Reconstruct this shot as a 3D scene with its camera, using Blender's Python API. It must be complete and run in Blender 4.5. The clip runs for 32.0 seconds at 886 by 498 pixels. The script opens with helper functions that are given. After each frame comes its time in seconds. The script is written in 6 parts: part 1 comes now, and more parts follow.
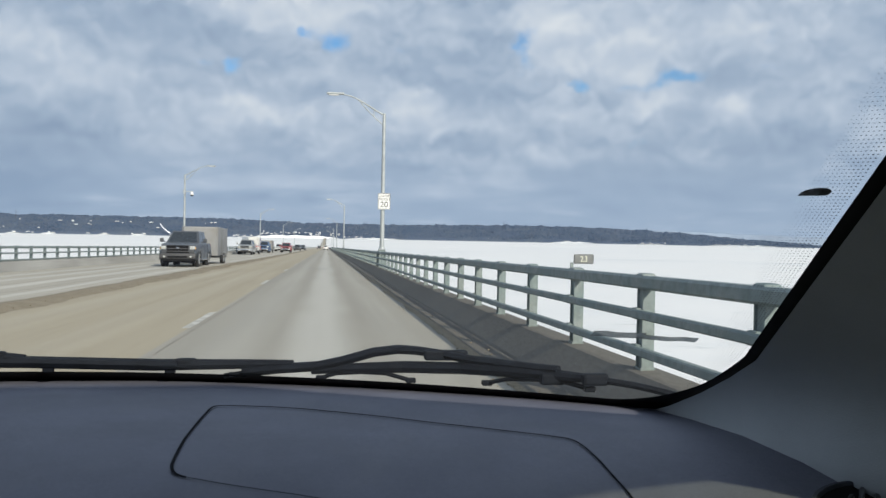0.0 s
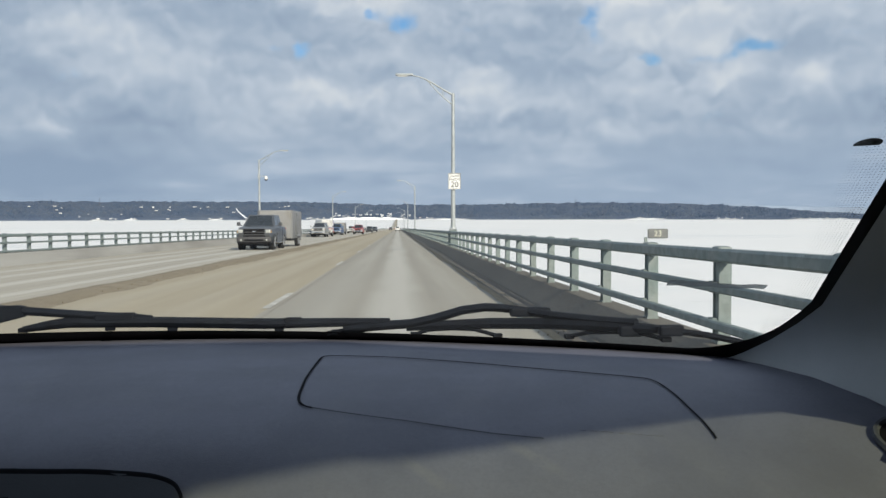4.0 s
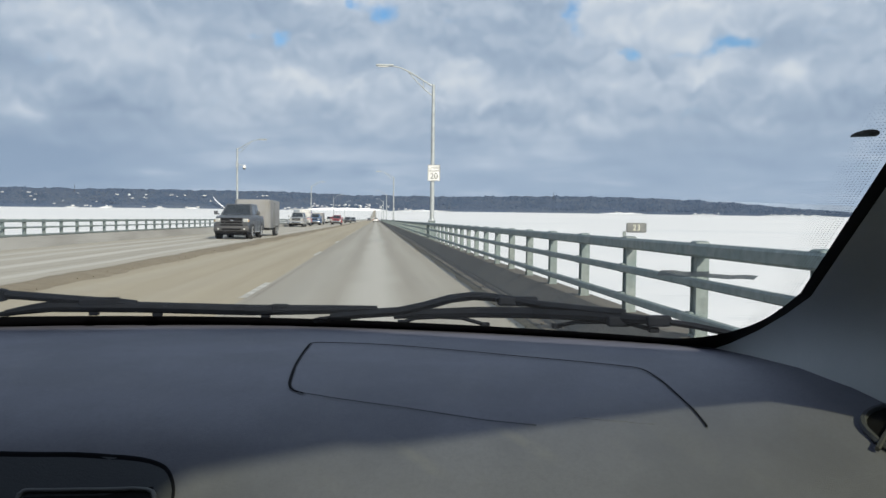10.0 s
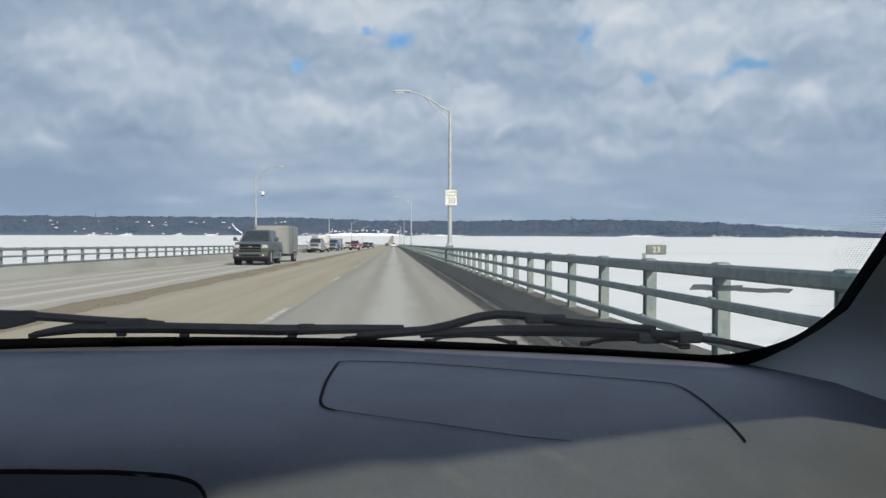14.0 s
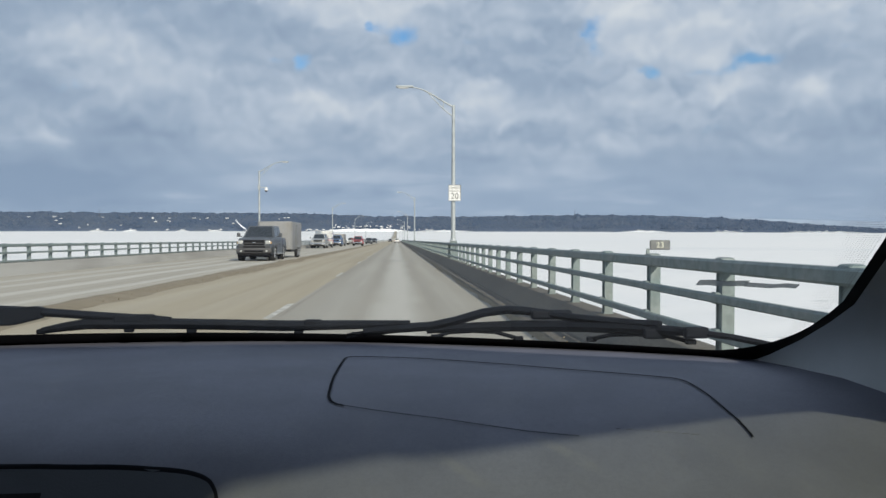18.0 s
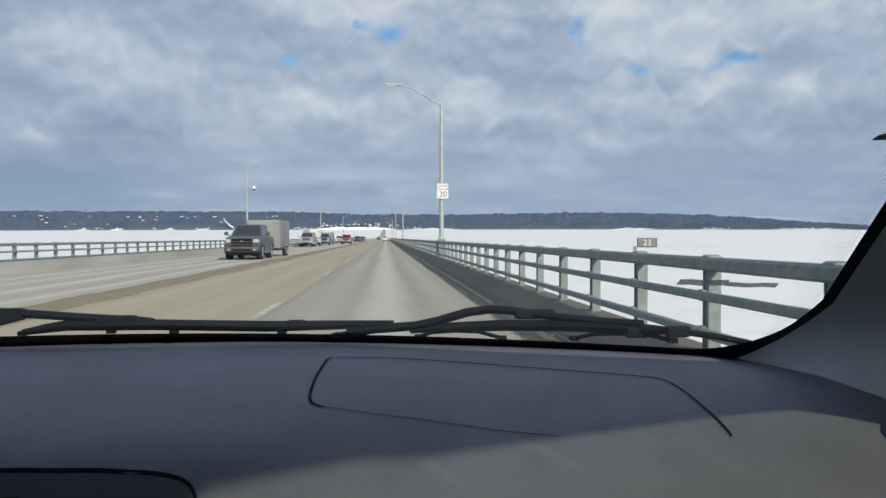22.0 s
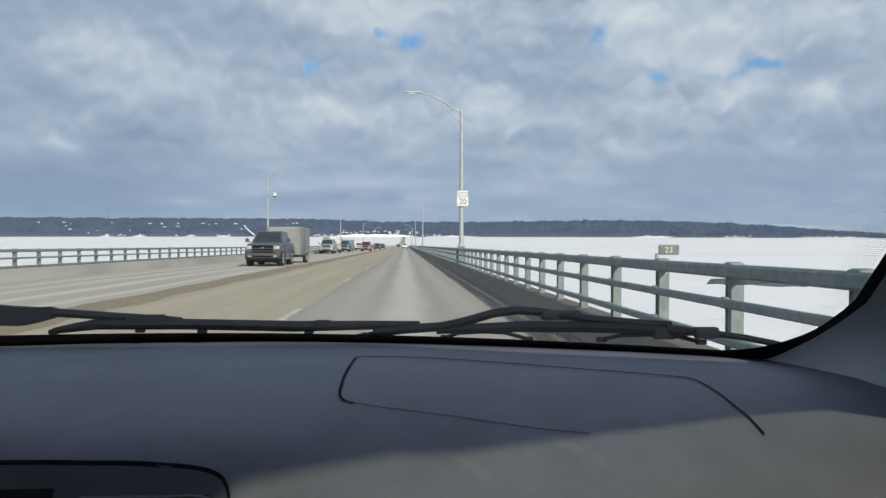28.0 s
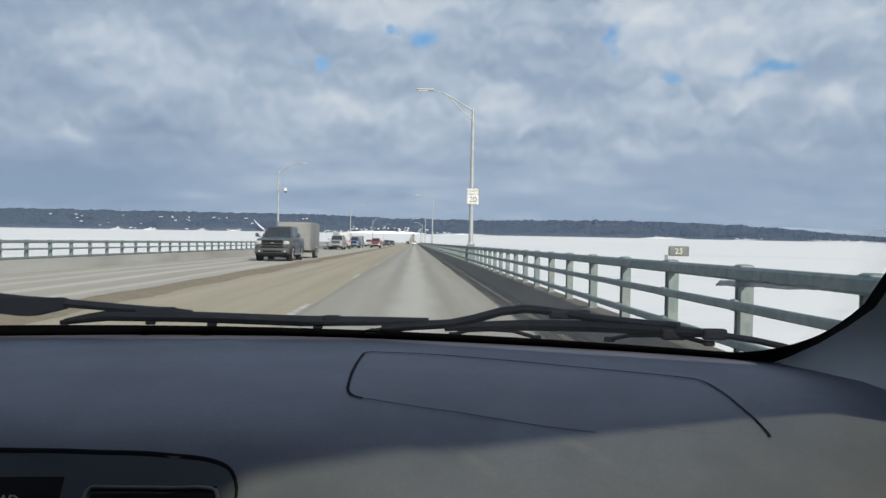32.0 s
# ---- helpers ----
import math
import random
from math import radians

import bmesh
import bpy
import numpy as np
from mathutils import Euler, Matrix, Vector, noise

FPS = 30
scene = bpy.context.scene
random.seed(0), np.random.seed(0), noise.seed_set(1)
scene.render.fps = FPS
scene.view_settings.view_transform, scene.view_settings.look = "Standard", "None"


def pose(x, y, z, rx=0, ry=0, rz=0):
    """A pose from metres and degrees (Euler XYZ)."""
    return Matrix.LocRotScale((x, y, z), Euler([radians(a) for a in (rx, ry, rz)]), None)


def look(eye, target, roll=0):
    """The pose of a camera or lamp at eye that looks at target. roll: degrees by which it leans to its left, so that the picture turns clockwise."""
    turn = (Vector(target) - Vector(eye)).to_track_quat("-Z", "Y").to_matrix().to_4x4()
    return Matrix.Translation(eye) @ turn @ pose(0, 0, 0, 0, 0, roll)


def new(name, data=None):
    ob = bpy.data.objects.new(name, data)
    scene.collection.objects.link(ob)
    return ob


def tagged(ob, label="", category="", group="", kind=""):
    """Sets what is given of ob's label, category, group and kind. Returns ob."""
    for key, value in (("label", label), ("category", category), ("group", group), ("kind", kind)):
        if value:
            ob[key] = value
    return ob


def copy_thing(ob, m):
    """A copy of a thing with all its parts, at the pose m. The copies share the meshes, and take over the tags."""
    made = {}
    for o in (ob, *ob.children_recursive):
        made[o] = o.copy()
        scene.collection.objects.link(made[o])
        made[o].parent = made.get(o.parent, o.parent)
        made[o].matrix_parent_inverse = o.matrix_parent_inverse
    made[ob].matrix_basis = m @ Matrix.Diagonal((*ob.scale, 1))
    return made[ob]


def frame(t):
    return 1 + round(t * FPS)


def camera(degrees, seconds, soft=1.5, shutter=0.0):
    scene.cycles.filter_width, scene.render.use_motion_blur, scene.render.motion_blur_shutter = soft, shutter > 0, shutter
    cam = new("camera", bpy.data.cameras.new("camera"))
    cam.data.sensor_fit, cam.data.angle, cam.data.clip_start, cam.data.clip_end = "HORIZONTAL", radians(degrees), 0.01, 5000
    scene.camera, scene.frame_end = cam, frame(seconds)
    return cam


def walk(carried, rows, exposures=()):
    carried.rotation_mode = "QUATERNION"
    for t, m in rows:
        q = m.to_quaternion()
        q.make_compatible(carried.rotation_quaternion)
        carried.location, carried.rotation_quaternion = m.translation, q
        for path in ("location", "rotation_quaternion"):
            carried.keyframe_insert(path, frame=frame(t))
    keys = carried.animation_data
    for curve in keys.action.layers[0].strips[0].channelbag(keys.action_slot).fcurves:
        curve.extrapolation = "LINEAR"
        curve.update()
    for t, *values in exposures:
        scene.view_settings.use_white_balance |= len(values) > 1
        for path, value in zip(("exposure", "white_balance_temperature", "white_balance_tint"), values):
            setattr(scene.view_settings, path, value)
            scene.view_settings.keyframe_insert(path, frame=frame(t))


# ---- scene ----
# Camera: seated in a car on a long lake bridge. Rows: seconds, x, y, z, pitch, roll, yaw in the car's own frame.
SLOPE = 0.016                     # the deck runs downhill ahead
TILT = Matrix.Rotation(-math.atan(SLOPE), 4, "X")
EYE = 1.22
cam = camera(53.9, 32.0)
PATH = [
    (0, 0.0518, 0.0814, 1.2476, -0.017, 0.964, -7.637),
    (0.5, 0.0373, 0.0466, 1.2333, -0.308, 0.654, -5.200),
    (1, 0.0218, 0.0166, 1.2311, -1.047, 1.202, -6.122),
    (1.5, 0.0292, 0.0036, 1.2329, -1.193, 1.026, -4.924),
    (2, 0.0176, -0.0090, 1.2397, -1.234, 1.073, -4.204),
    (2.5, 0.0013, -0.0164, 1.2377, -1.282, 1.285, -4.373),
    (3, 0.0215, 0.0041, 1.2232, -1.498, 0.394, -3.592),
    (3.5, 0.0301, 0.0009, 1.2308, -1.379, -0.205, -2.818),
    (5.5, -0.0116, -0.0014, 1.2202, -1.621, 0.749, -4.345),
    (6, -0.0185, -0.0043, 1.2217, -1.770, 1.074, -4.660),
    (6.5, -0.0077, -0.0025, 1.2180, -1.911, 1.035, -4.913),
    (7, 0.0034, 0.0072, 1.2089, -1.998, 1.320, -4.673),
    (7.5, 0.0016, -0.0007, 1.2243, -1.896, 1.037, -4.890),
    (8, 0.0021, 0.0024, 1.2181, -2.061, 1.219, -5.046),
    (8.5, 0.0060, 0.0027, 1.2188, -2.053, 1.282, -4.787),
    (9, 0.0068, -0.0006, 1.2230, -2.084, 1.132, -5.447),
    (9.5, 0.0066, -0.0001, 1.2213, -2.081, 1.102, -5.892),
    (10, 0.0125, 0.0024, 1.2245, -1.923, 0.665, -4.397),
    (10.5, 0.0019, -0.0046, 1.2350, -1.384, 0.282, -6.371),
    (11, 0.0077, 0.0033, 1.2240, -0.434, 0.275, -3.826),
    (11.5, -0.0030, 0.0085, 1.2178, -0.247, 0.332, -3.305),
    (12, -0.0021, 0.0041, 1.2190, -0.150, 0.130, -2.636),
    (12.5, -0.0027, 0.0028, 1.2259, -0.154, 0.017, -4.785),
    (13, -0.0021, 0.0075, 1.2216, -0.142, 0.226, -2.302),
    (13.5, 0.0031, 0.0083, 1.2162, -0.255, 0.162, -3.302),
    (15.5, -0.0072, 0.0015, 1.2169, -0.444, 0.078, -2.866),
    (16, -0.0078, 0.0018, 1.2206, -0.557, 0.075, -2.857),
    (16.5, 0.0048, 0.0095, 1.2099, -0.567, 0.238, -3.263),
    (17, -0.0007, 0.0035, 1.2168, -0.560, 0.125, -3.071),
    (17.5, -0.0037, 0.0045, 1.2168, -0.558, -0.067, -3.690),
    (18, -0.0019, 0.0048, 1.2165, -0.611, 0.065, -3.019),
    (18.5, -0.0044, 0.0062, 1.2147, -0.696, 0.293, -3.460),
    (19, -0.0075, 0.0042, 1.2219, -0.759, 0.195, -3.484),
    (19.5, -0.0077, 0.0054, 1.2188, -0.784, 0.202, -3.123),
    (20, -0.0079, 0.0088, 1.2093, -0.824, 0.516, -3.352),
    (20.5, -0.0012, 0.0036, 1.2218, -0.828, 0.236, -3.615),
    (21, 0.0011, 0.0034, 1.2178, -0.827, 0.116, -3.360),
    (21.5, 0.0015, 0.0101, 1.2129, -0.812, 0.099, -3.742),
    (22, 0.0049, 0.0044, 1.2188, -0.740, -0.113, -3.778),
    (22.5, -0.0009, 0.0039, 1.2174, -0.163, -0.030, -2.602),
    (23, -0.0001, -0.0007, 1.2191, -0.075, -0.039, -3.123),
    (23.5, -0.0100, -0.0013, 1.2188, -0.015, 0.114, -2.892),
    (24, -0.0118, 0.0011, 1.2169, 0.119, 0.282, -2.735),
    (24.5, 0.0062, 0.0037, 1.2188, -0.025, 0.092, -3.071),
    (25, -0.0086, 0.0010, 1.2129, 0.043, 0.393, -2.992),
    (25.5, -0.0070, -0.0023, 1.2193, 0.006, 0.087, -3.472),
    (27.5, -0.0043, -0.0041, 1.2154, -0.242, -0.086, -2.122),
    (28, -0.0043, 0.0031, 1.2103, -0.255, 0.066, -2.489),
    (28.5, -0.0034, 0.0043, 1.2042, -0.331, 0.085, -1.690),
    (29, -0.0096, 0.0064, 1.2115, -0.363, 0.096, -2.598),
    (29.5, -0.0122, 0.0010, 1.2097, -0.401, 0.236, -1.431),
    (30, -0.0132, -0.0005, 1.2091, -0.353, 0.307, -3.193),
    (30.5, -0.0123, 0.0023, 1.2043, -0.404, 0.644, -3.621),
    (31, -0.0185, 0.0004, 1.2094, -0.312, 0.570, -1.635),
    (31.5, -0.0088, 0.0031, 1.2071, -0.346, 0.809, -4.213),
    (32, -0.0047, -0.0004, 1.2099, -0.410, 0.994, -1.865),
]
walk(cam, [(t, TILT @ pose(x, y, z, 90 + p, -r, w)) for t, x, y, z, p, r, w in PATH], [(0.0, 0.10, 6180, 8), (1.5, 0.10, 6360, 8), (3.0, 0.10, 6400, 8), (6.0, 0.08, 6260, 8), (9.0, 0.18, 6340, 8), (11.5, 0.0, 6190, 8), (32.0, 0.0, 6180, 8)])

# ---- world, sun ----
SUN_AZ, SUN_EL = 154.0, 28.0      # degrees clockwise from ahead, above the horizon


class Nodes:
    """Small helper to write node trees as expressions."""

    def __init__(self, tree, keep=False):
        self.t = tree
        if not keep:
            tree.nodes.clear()

    def add(self, kind, **sets):
        n = self.t.nodes.new(kind)
        for k, v in sets.items():
            setattr(n, k, v)
        return n

    def link(self, a, b):
        self.t.links.new(a, b)

    def put(self, sock, v):
        if isinstance(v, bpy.types.NodeSocket):
            self.link(v, sock)
        else:
            sock.default_value = v

    def math(self, op, a, b=0.0, c=0.0, clamp=False):
        n = self.add("ShaderNodeMath", operation=op, use_clamp=clamp)
        for i, v in enumerate((a, b, c)):
            self.put(n.inputs[i], v)
        return n.outputs[0]

    def mix(self, f, a, b):
        n = self.add("ShaderNodeMix", data_type="RGBA")
        self.put(n.inputs[0], f)
        for i, v in ((6, a), (7, b)):
            self.put(n.inputs[i], v if isinstance(v, bpy.types.NodeSocket) else (*v, 1.0))
        return n.outputs[2]

    def noise(self, vec, scale, detail=4.0, rough=0.55, distort=0.0):
        n = self.add("ShaderNodeTexNoise")
        self.put(n.inputs["Vector"], vec)
        n.inputs["Scale"].default_value, n.inputs["Detail"].default_value = scale, detail
        n.inputs["Roughness"].default_value, n.inputs["Distortion"].default_value = rough, distort
        return n.outputs[0]

    def scaled(self, vec, s):
        n = self.add("ShaderNodeVectorMath", operation="MULTIPLY")
        self.put(n.inputs[0], vec)
        n.inputs[1].default_value = s
        return n.outputs[0]

    def ramp(self, v, lo, hi, smooth=True):
        n = self.add("ShaderNodeMapRange", interpolation_type="SMOOTHSTEP" if smooth else "LINEAR", clamp=True)
        self.put(n.inputs[0], v)
        n.inputs[1].default_value, n.inputs[2].default_value = lo, hi
        return n.outputs[0]


def build_world():
    w = bpy.data.worlds.new("sky")
    scene.world = w
    w.use_nodes = True
    N = Nodes(w.node_tree)
    sky = N.add("ShaderNodeTexSky", sky_type="NISHITA", sun_disc=False)
    sky.sun_elevation, sky.sun_rotation = radians(SUN_EL), radians(SUN_AZ)
    sky.air_density, sky.dust_density = 1.0, 0.6
    vec = N.add("ShaderNodeTexCoord").outputs["Generated"]
    sep = N.add("ShaderNodeSeparateXYZ")
    N.link(vec, sep.inputs[0])
    x, y, z = sep.outputs
    az = N.math("ARCTAN2", x, y)                       # radians, clockwise from ahead
    el = N.math("ARCSINE", z)
    comb = N.add("ShaderNodeCombineXYZ")
    N.put(comb.inputs[0], az)
    N.put(comb.inputs[1], el)
    flat = comb.outputs[0]
    # ragged coordinates for the clouds' own shapes
    tall = N.scaled(flat, (1, 1.25, 1))
    soft = N.noise(tall, 6.5, 5, 0.55, 0.3)
    mid = N.noise(tall, 13.0, 7, 0.60, 0.25)
    wob, wob2 = N.noise(flat, 15.0, 6, 0.62), N.noise(N.scaled(flat, (1.13, 0.9, 1)), 18.0, 6, 0.62)
    high = N.ramp(el, 0.03, 0.11)                      # the shapes flatten and calm down towards the hazy horizon
    sway = N.math("ADD", N.math("MULTIPLY", high, 0.72), 0.28)
    dx_ = N.math("MULTIPLY", N.math("MULTIPLY", N.math("SUBTRACT", wob, 0.5), 0.075), sway)
    dy_ = N.math("MULTIPLY", N.math("MULTIPLY", N.math("SUBTRACT", wob2, 0.5), 0.046), sway)
    wx, wy = N.math("ADD", az, dx_), N.math("ADD", el, dy_)
    hx, hy = N.math("ADD", az, N.math("MULTIPLY", dx_, 0.9)), N.math("ADD", el, N.math("MULTIPLY", dy_, 0.75))
    curl = N.add("ShaderNodeCombineXYZ")
    N.put(curl.inputs[0], wx)
    N.put(curl.inputs[1], N.math("MULTIPLY", wy, 1.3))

    def billow(dx, dy):
        """Rounded cloud heads at two sizes, sampled a little aside of the view's direction."""
        shift = N.add("ShaderNodeVectorMath", operation="ADD")
        N.link(curl.outputs[0], shift.inputs[0])
        shift.inputs[1].default_value = (dx, dy, 0)
        total_ = 0.0
        for scale, weight in ((11.0, 0.62), (29.0, 0.38)):
            v = N.add("ShaderNodeTexVoronoi", feature="SMOOTH_F1", voronoi_dimensions="2D", normalize=True)
            N.link(shift.outputs[0], v.inputs["Vector"])
            v.inputs["Scale"].default_value, v.inputs["Detail"].default_value = scale, 3.0
            v.inputs["Roughness"].default_value, v.inputs["Smoothness"].default_value = 0.55, 0.55
            total_ = N.math("ADD", N.math("MULTIPLY", N.math("SUBTRACT", 1.0, v.outputs["Distance"]), weight), total_)
        return total_

    def puff(a, e, ra, re, s, px, py):
        """A soft swelling of strength s round azimuth a, elevation e (degrees)."""
        dx = N.math("MULTIPLY", N.math("SUBTRACT", px, radians(a)), 1 / radians(ra))
        dy = N.math("MULTIPLY", N.math("SUBTRACT", py, radians(e)), 1 / radians(re))
        q = N.math("ADD", N.math("MULTIPLY", dx, dx), N.math("MULTIPLY", dy, dy))
        return N.math("MULTIPLY", N.math("POWER", 2.718, N.math("MULTIPLY", q, -1.0)), s)

    def total(rows, px, py):
        out = 0.0
        for r in rows:
            out = N.math("ADD", puff(*r, px, py), out)
        return out

    light = N.math("ADD", total(LIGHT_PUFFS, wx, wy), total(DARK_PUFFS, wx, wy))
    holes = total(HOLES, hx, hy)
    heads = billow(0.0, 0.0)
    relief = N.math("SUBTRACT", heads, billow(0.004, 0.016))    # lit crowns, shaded undersides
    streak = N.noise(N.scaled(flat, (1, 5.5, 1)), 9.0, 6, 0.6, 0.3)
    body = N.math("ADD", N.math("MULTIPLY", N.math("SUBTRACT", soft, 0.5), 0.34), N.math("MULTIPLY", N.math("SUBTRACT", mid, 0.5), 0.36))
    body = N.math("ADD", body, N.math("MULTIPLY", N.math("SUBTRACT", heads, 0.62), 0.34))
    low = N.math("MULTIPLY", N.math("SUBTRACT", streak, 0.5), 0.95)
    body = N.math("ADD", N.math("MULTIPLY", body, high), N.math("MULTIPLY", low, N.math("SUBTRACT", 1.0, high)))
    # the lighter clouds end in crisper edges
    edge = N.ramp(N.math("ADD", light, N.math("MULTIPLY", body, 1.1)), -0.10, 0.36)
    tone = N.math("ADD", N.math("MULTIPLY", N.math("ADD", light, body), 0.70), N.math("MULTIPLY", N.math("SUBTRACT", edge, 0.42), 0.19))
    tone = N.math("ADD", tone, N.math("MULTIPLY", relief, N.math("ADD", N.math("MULTIPLY", high, 0.80), 0.22)))
    wisp = N.noise(N.scaled(curl.outputs[0], (1, 1.2, 1)), 30.0, 6, 0.65, 0.6)
    tone = N.math("ADD", tone, N.math("MULTIPLY", N.math("SUBTRACT", wisp, 0.5), 0.17))
    tone = N.math("ADD", tone, 0.44, clamp=True)
    ramp = N.add("ShaderNodeValToRGB")
    N.put(ramp.inputs[0], tone)
    stops = ((0.0, (0.255, 0.325, 0.435)), (0.32, (0.35, 0.42, 0.525)), (0.62, (0.485, 0.54, 0.625)), (1.0, (0.69, 0.705, 0.73)))
    cr = ramp.color_ramp
    while len(cr.elements) < 4:
        cr.elements.new(0.5)
    for e, (p, c) in zip(cr.elements, stops):
        e.position, e.color = p, (*c, 1)
    blue = N.ramp(N.math("ADD", holes, N.math("MULTIPLY", N.math("SUBTRACT", N.noise(tall, 24.0, 6, 0.6), 0.5), 2.4)), 0.30, 1.45)
    # the Nishita sky shows through the gaps; the clouds are scaled to stand against its strength
    veil = N.mix(N.math("MULTIPLY", N.math("SUBTRACT", 1.0, high), 0.27), ramp.outputs[0], (0.335, 0.43, 0.575))
    bright = N.add("ShaderNodeVectorMath", operation="SCALE")
    N.link(veil, bright.inputs[0])
    bright.inputs[3].default_value = 1 / SKY
    skyc = N.add("ShaderNodeVectorMath", operation="MULTIPLY")
    N.link(sky.outputs[0], skyc.inputs[0])
    skyc.inputs[1].default_value = (0.50, 0.70, 0.88)
    col = N.mix(blue, bright.outputs[0], skyc.outputs[0])
    bg = N.add("ShaderNodeBackground")
    N.link(col, bg.inputs[0])
    bg.inputs[1].default_value = SKY
    out = N.add("ShaderNodeOutputWorld")
    N.link(bg.outputs[0], out.inputs[0])


SKY = 0.12
# azimuth, elevation, half-widths (degrees), strength
LIGHT_PUFFS = (
    (-1.5, 14.4, 6.3, 1.67, 0.34), (13.6, 13.4, 2.0, 1.67, 0.30), (17.5, 12.3, 4.8, 2.23, 0.26), (26.8, 13.0, 5.2, 1.67, 0.23),
    (-6.6, 8.2, 2.8, 0.52, 0.22), (5.2, 8.4, 2.2, 1.19, 0.26), (20.8, 8.4, 1.8, 0.74, 0.34), (16.3, 8.0, 2.6, 0.60, 0.22),
    (26.2, 8.3, 1.7, 1.04, 0.30), (-19.3, 12.1, 2.6, 0.93, 0.16), (-21.5, 5.1, 2.0, 1.12, 0.30), (-16.5, 10.1, 4.1, 1.67, 0.18),
    (-3.3, 7.3, 7.8, 1.12, 0.20), (-10.2, 2.7, 2.6, 0.55, 0.26), (-1.5, 3.2, 4.1, 0.45, 0.22), (-13.8, 1.9, 1.6, 0.35, 0.20), (2.0, 2.3, 2.2, 0.4, 0.18), (7.0, 3.0, 2.0, 0.6, 0.20), (12.0, 3.6, 1.6, 1.2, 0.16), (14.5, 5.0, 2.4, 0.9, 0.14), (9.6, 7.3, 5.6, 0.93, 0.14),
    (-13.3, 9.0, 3.3, 0.93, 0.14),
)
DARK_PUFFS = (
    (-22.0, 2.6, 6.5, 2.2, -0.55), (-23.0, 13.5, 5.0, 2.5, -0.20), (24.0, 3.0, 7.0, 2.0, -0.08),
    (-16.0, 5.9, 4.1, 1.19, -0.34), (-14.0, 13.1, 4.8, 1.04, -0.16), (9.5, 5.7, 1.6, 0.97, -0.22), (28.2, 5.8, 3.0, 1.49, -0.26),
    (18.2, 2.8, 12.3, 2.23, -0.10), (-17.0, 2.3, 8.9, 1.49, -0.16), (-4.4, 2.3, 1.5, 0.30, -0.36), (-1.2, 2.15, 0.9, 0.34, -0.36), (-7.2, 2.0, 2.2, 0.25, -0.20),
    (7.1, 10.5, 3.0, 0.93, -0.12), (-8.1, 12.3, 2.6, 0.93, -0.12), (27.5, 10.2, 2.2, 1.12, -0.10), (2.2, 3.8, 4.8, 0.82, -0.10),
)
HOLES = (
    (-5.9, 10.3, 1.0, 0.60, 1.05), (0.4, 12.2, 1.2, 0.80, 1.10), (-2.0, 12.6, 0.7, 0.45, 0.90), (12.6, 12.3, 0.95, 1.15, 1.15),
    (16.2, 9.6, 1.3, 0.36, 1.0), (19.3, 9.6, 1.6, 0.30, 0.62), (22.7, 10.2, 1.6, 0.55, 0.95), (21.3, 9.6, 0.8, 0.60, 0.65),
    (-8.6, 10.6, 1.8, 0.24, 0.52), (4.5, 11.9, 1.6, 0.40, 0.55), (27.8, 10.6, 2.0, 0.50, 0.60),
)
build_world()
sun = new("sun", bpy.data.lights.new("sun", "SUN"))
sun.data.energy, sun.data.angle, sun.data.color = 4.6, radians(0.6), (1.0, 0.90, 0.75)
_a, _e = radians(SUN_AZ), radians(SUN_EL)
sun.matrix_world = look(Vector((math.sin(_a) * math.cos(_e), math.cos(_a) * math.cos(_e), math.sin(_e))) * 200, (0, 0, 0))


# ---- materials ----
def material(name, color, rough=0.6, metal=0.0, vary=0.12, scale=3.0, bump=0.0, bump_scale=60.0, second=None, stretch=(1, 1, 1),
             fine=40.0, per_object=0.0, coat=0.0, space="Object", spec=0.5):
    """A surface with variation at two scales and fine relief. second: a colour for stains or dirt."""
    m = bpy.data.materials.new(name)
    m.use_nodes = True
    N = Nodes(m.node_tree)
    b = N.add("ShaderNodeBsdfPrincipled")
    out = N.add("ShaderNodeOutputMaterial")
    N.link(b.outputs[0], out.inputs[0])
    if space == "World":
        vec = N.add("ShaderNodeNewGeometry").outputs["Position"]
    else:
        vec = N.add("ShaderNodeTexCoord").outputs["Object"]
    sv = N.scaled(vec, stretch)
    n1 = N.noise(sv, scale, 4, 0.6)
    n2 = N.noise(sv, fine, 3, 0.6)
    dark = tuple(c * (1 - vary * 2) for c in color)
    lite = tuple(min(1, c * (1 + vary)) for c in color)
    c = N.mix(N.ramp(n1, 0.3, 0.7), dark if second is None else second, lite)
    c = N.mix(N.math("MULTIPLY", N.ramp(n2, 0.35, 0.75), vary * 2, clamp=True), c, dark)
    if per_object:
        r = N.add("ShaderNodeObjectInfo").outputs["Random"]
        c = N.mix(N.math("MULTIPLY", r, per_object), c, tuple(k * 0.45 for k in color))
    N.link(c, b.inputs["Base Color"])
    N.put(b.inputs["Roughness"], N.math("ADD", N.math("MULTIPLY", n2, 0.2), rough - 0.1, clamp=True))
    b.inputs["Metallic"].default_value = metal
    b.inputs["Specular IOR Level"].default_value = spec
    b.inputs["Coat Weight"].default_value = coat
    if bump:
        bp = N.add("ShaderNodeBump")
        bp.inputs["Strength"].default_value, bp.inputs["Distance"].default_value = bump, 0.01
        N.link(N.noise(sv, bump_scale, 4, 0.6), bp.inputs["Height"])
        N.link(bp.outputs[0], b.inputs["Normal"])
    return m


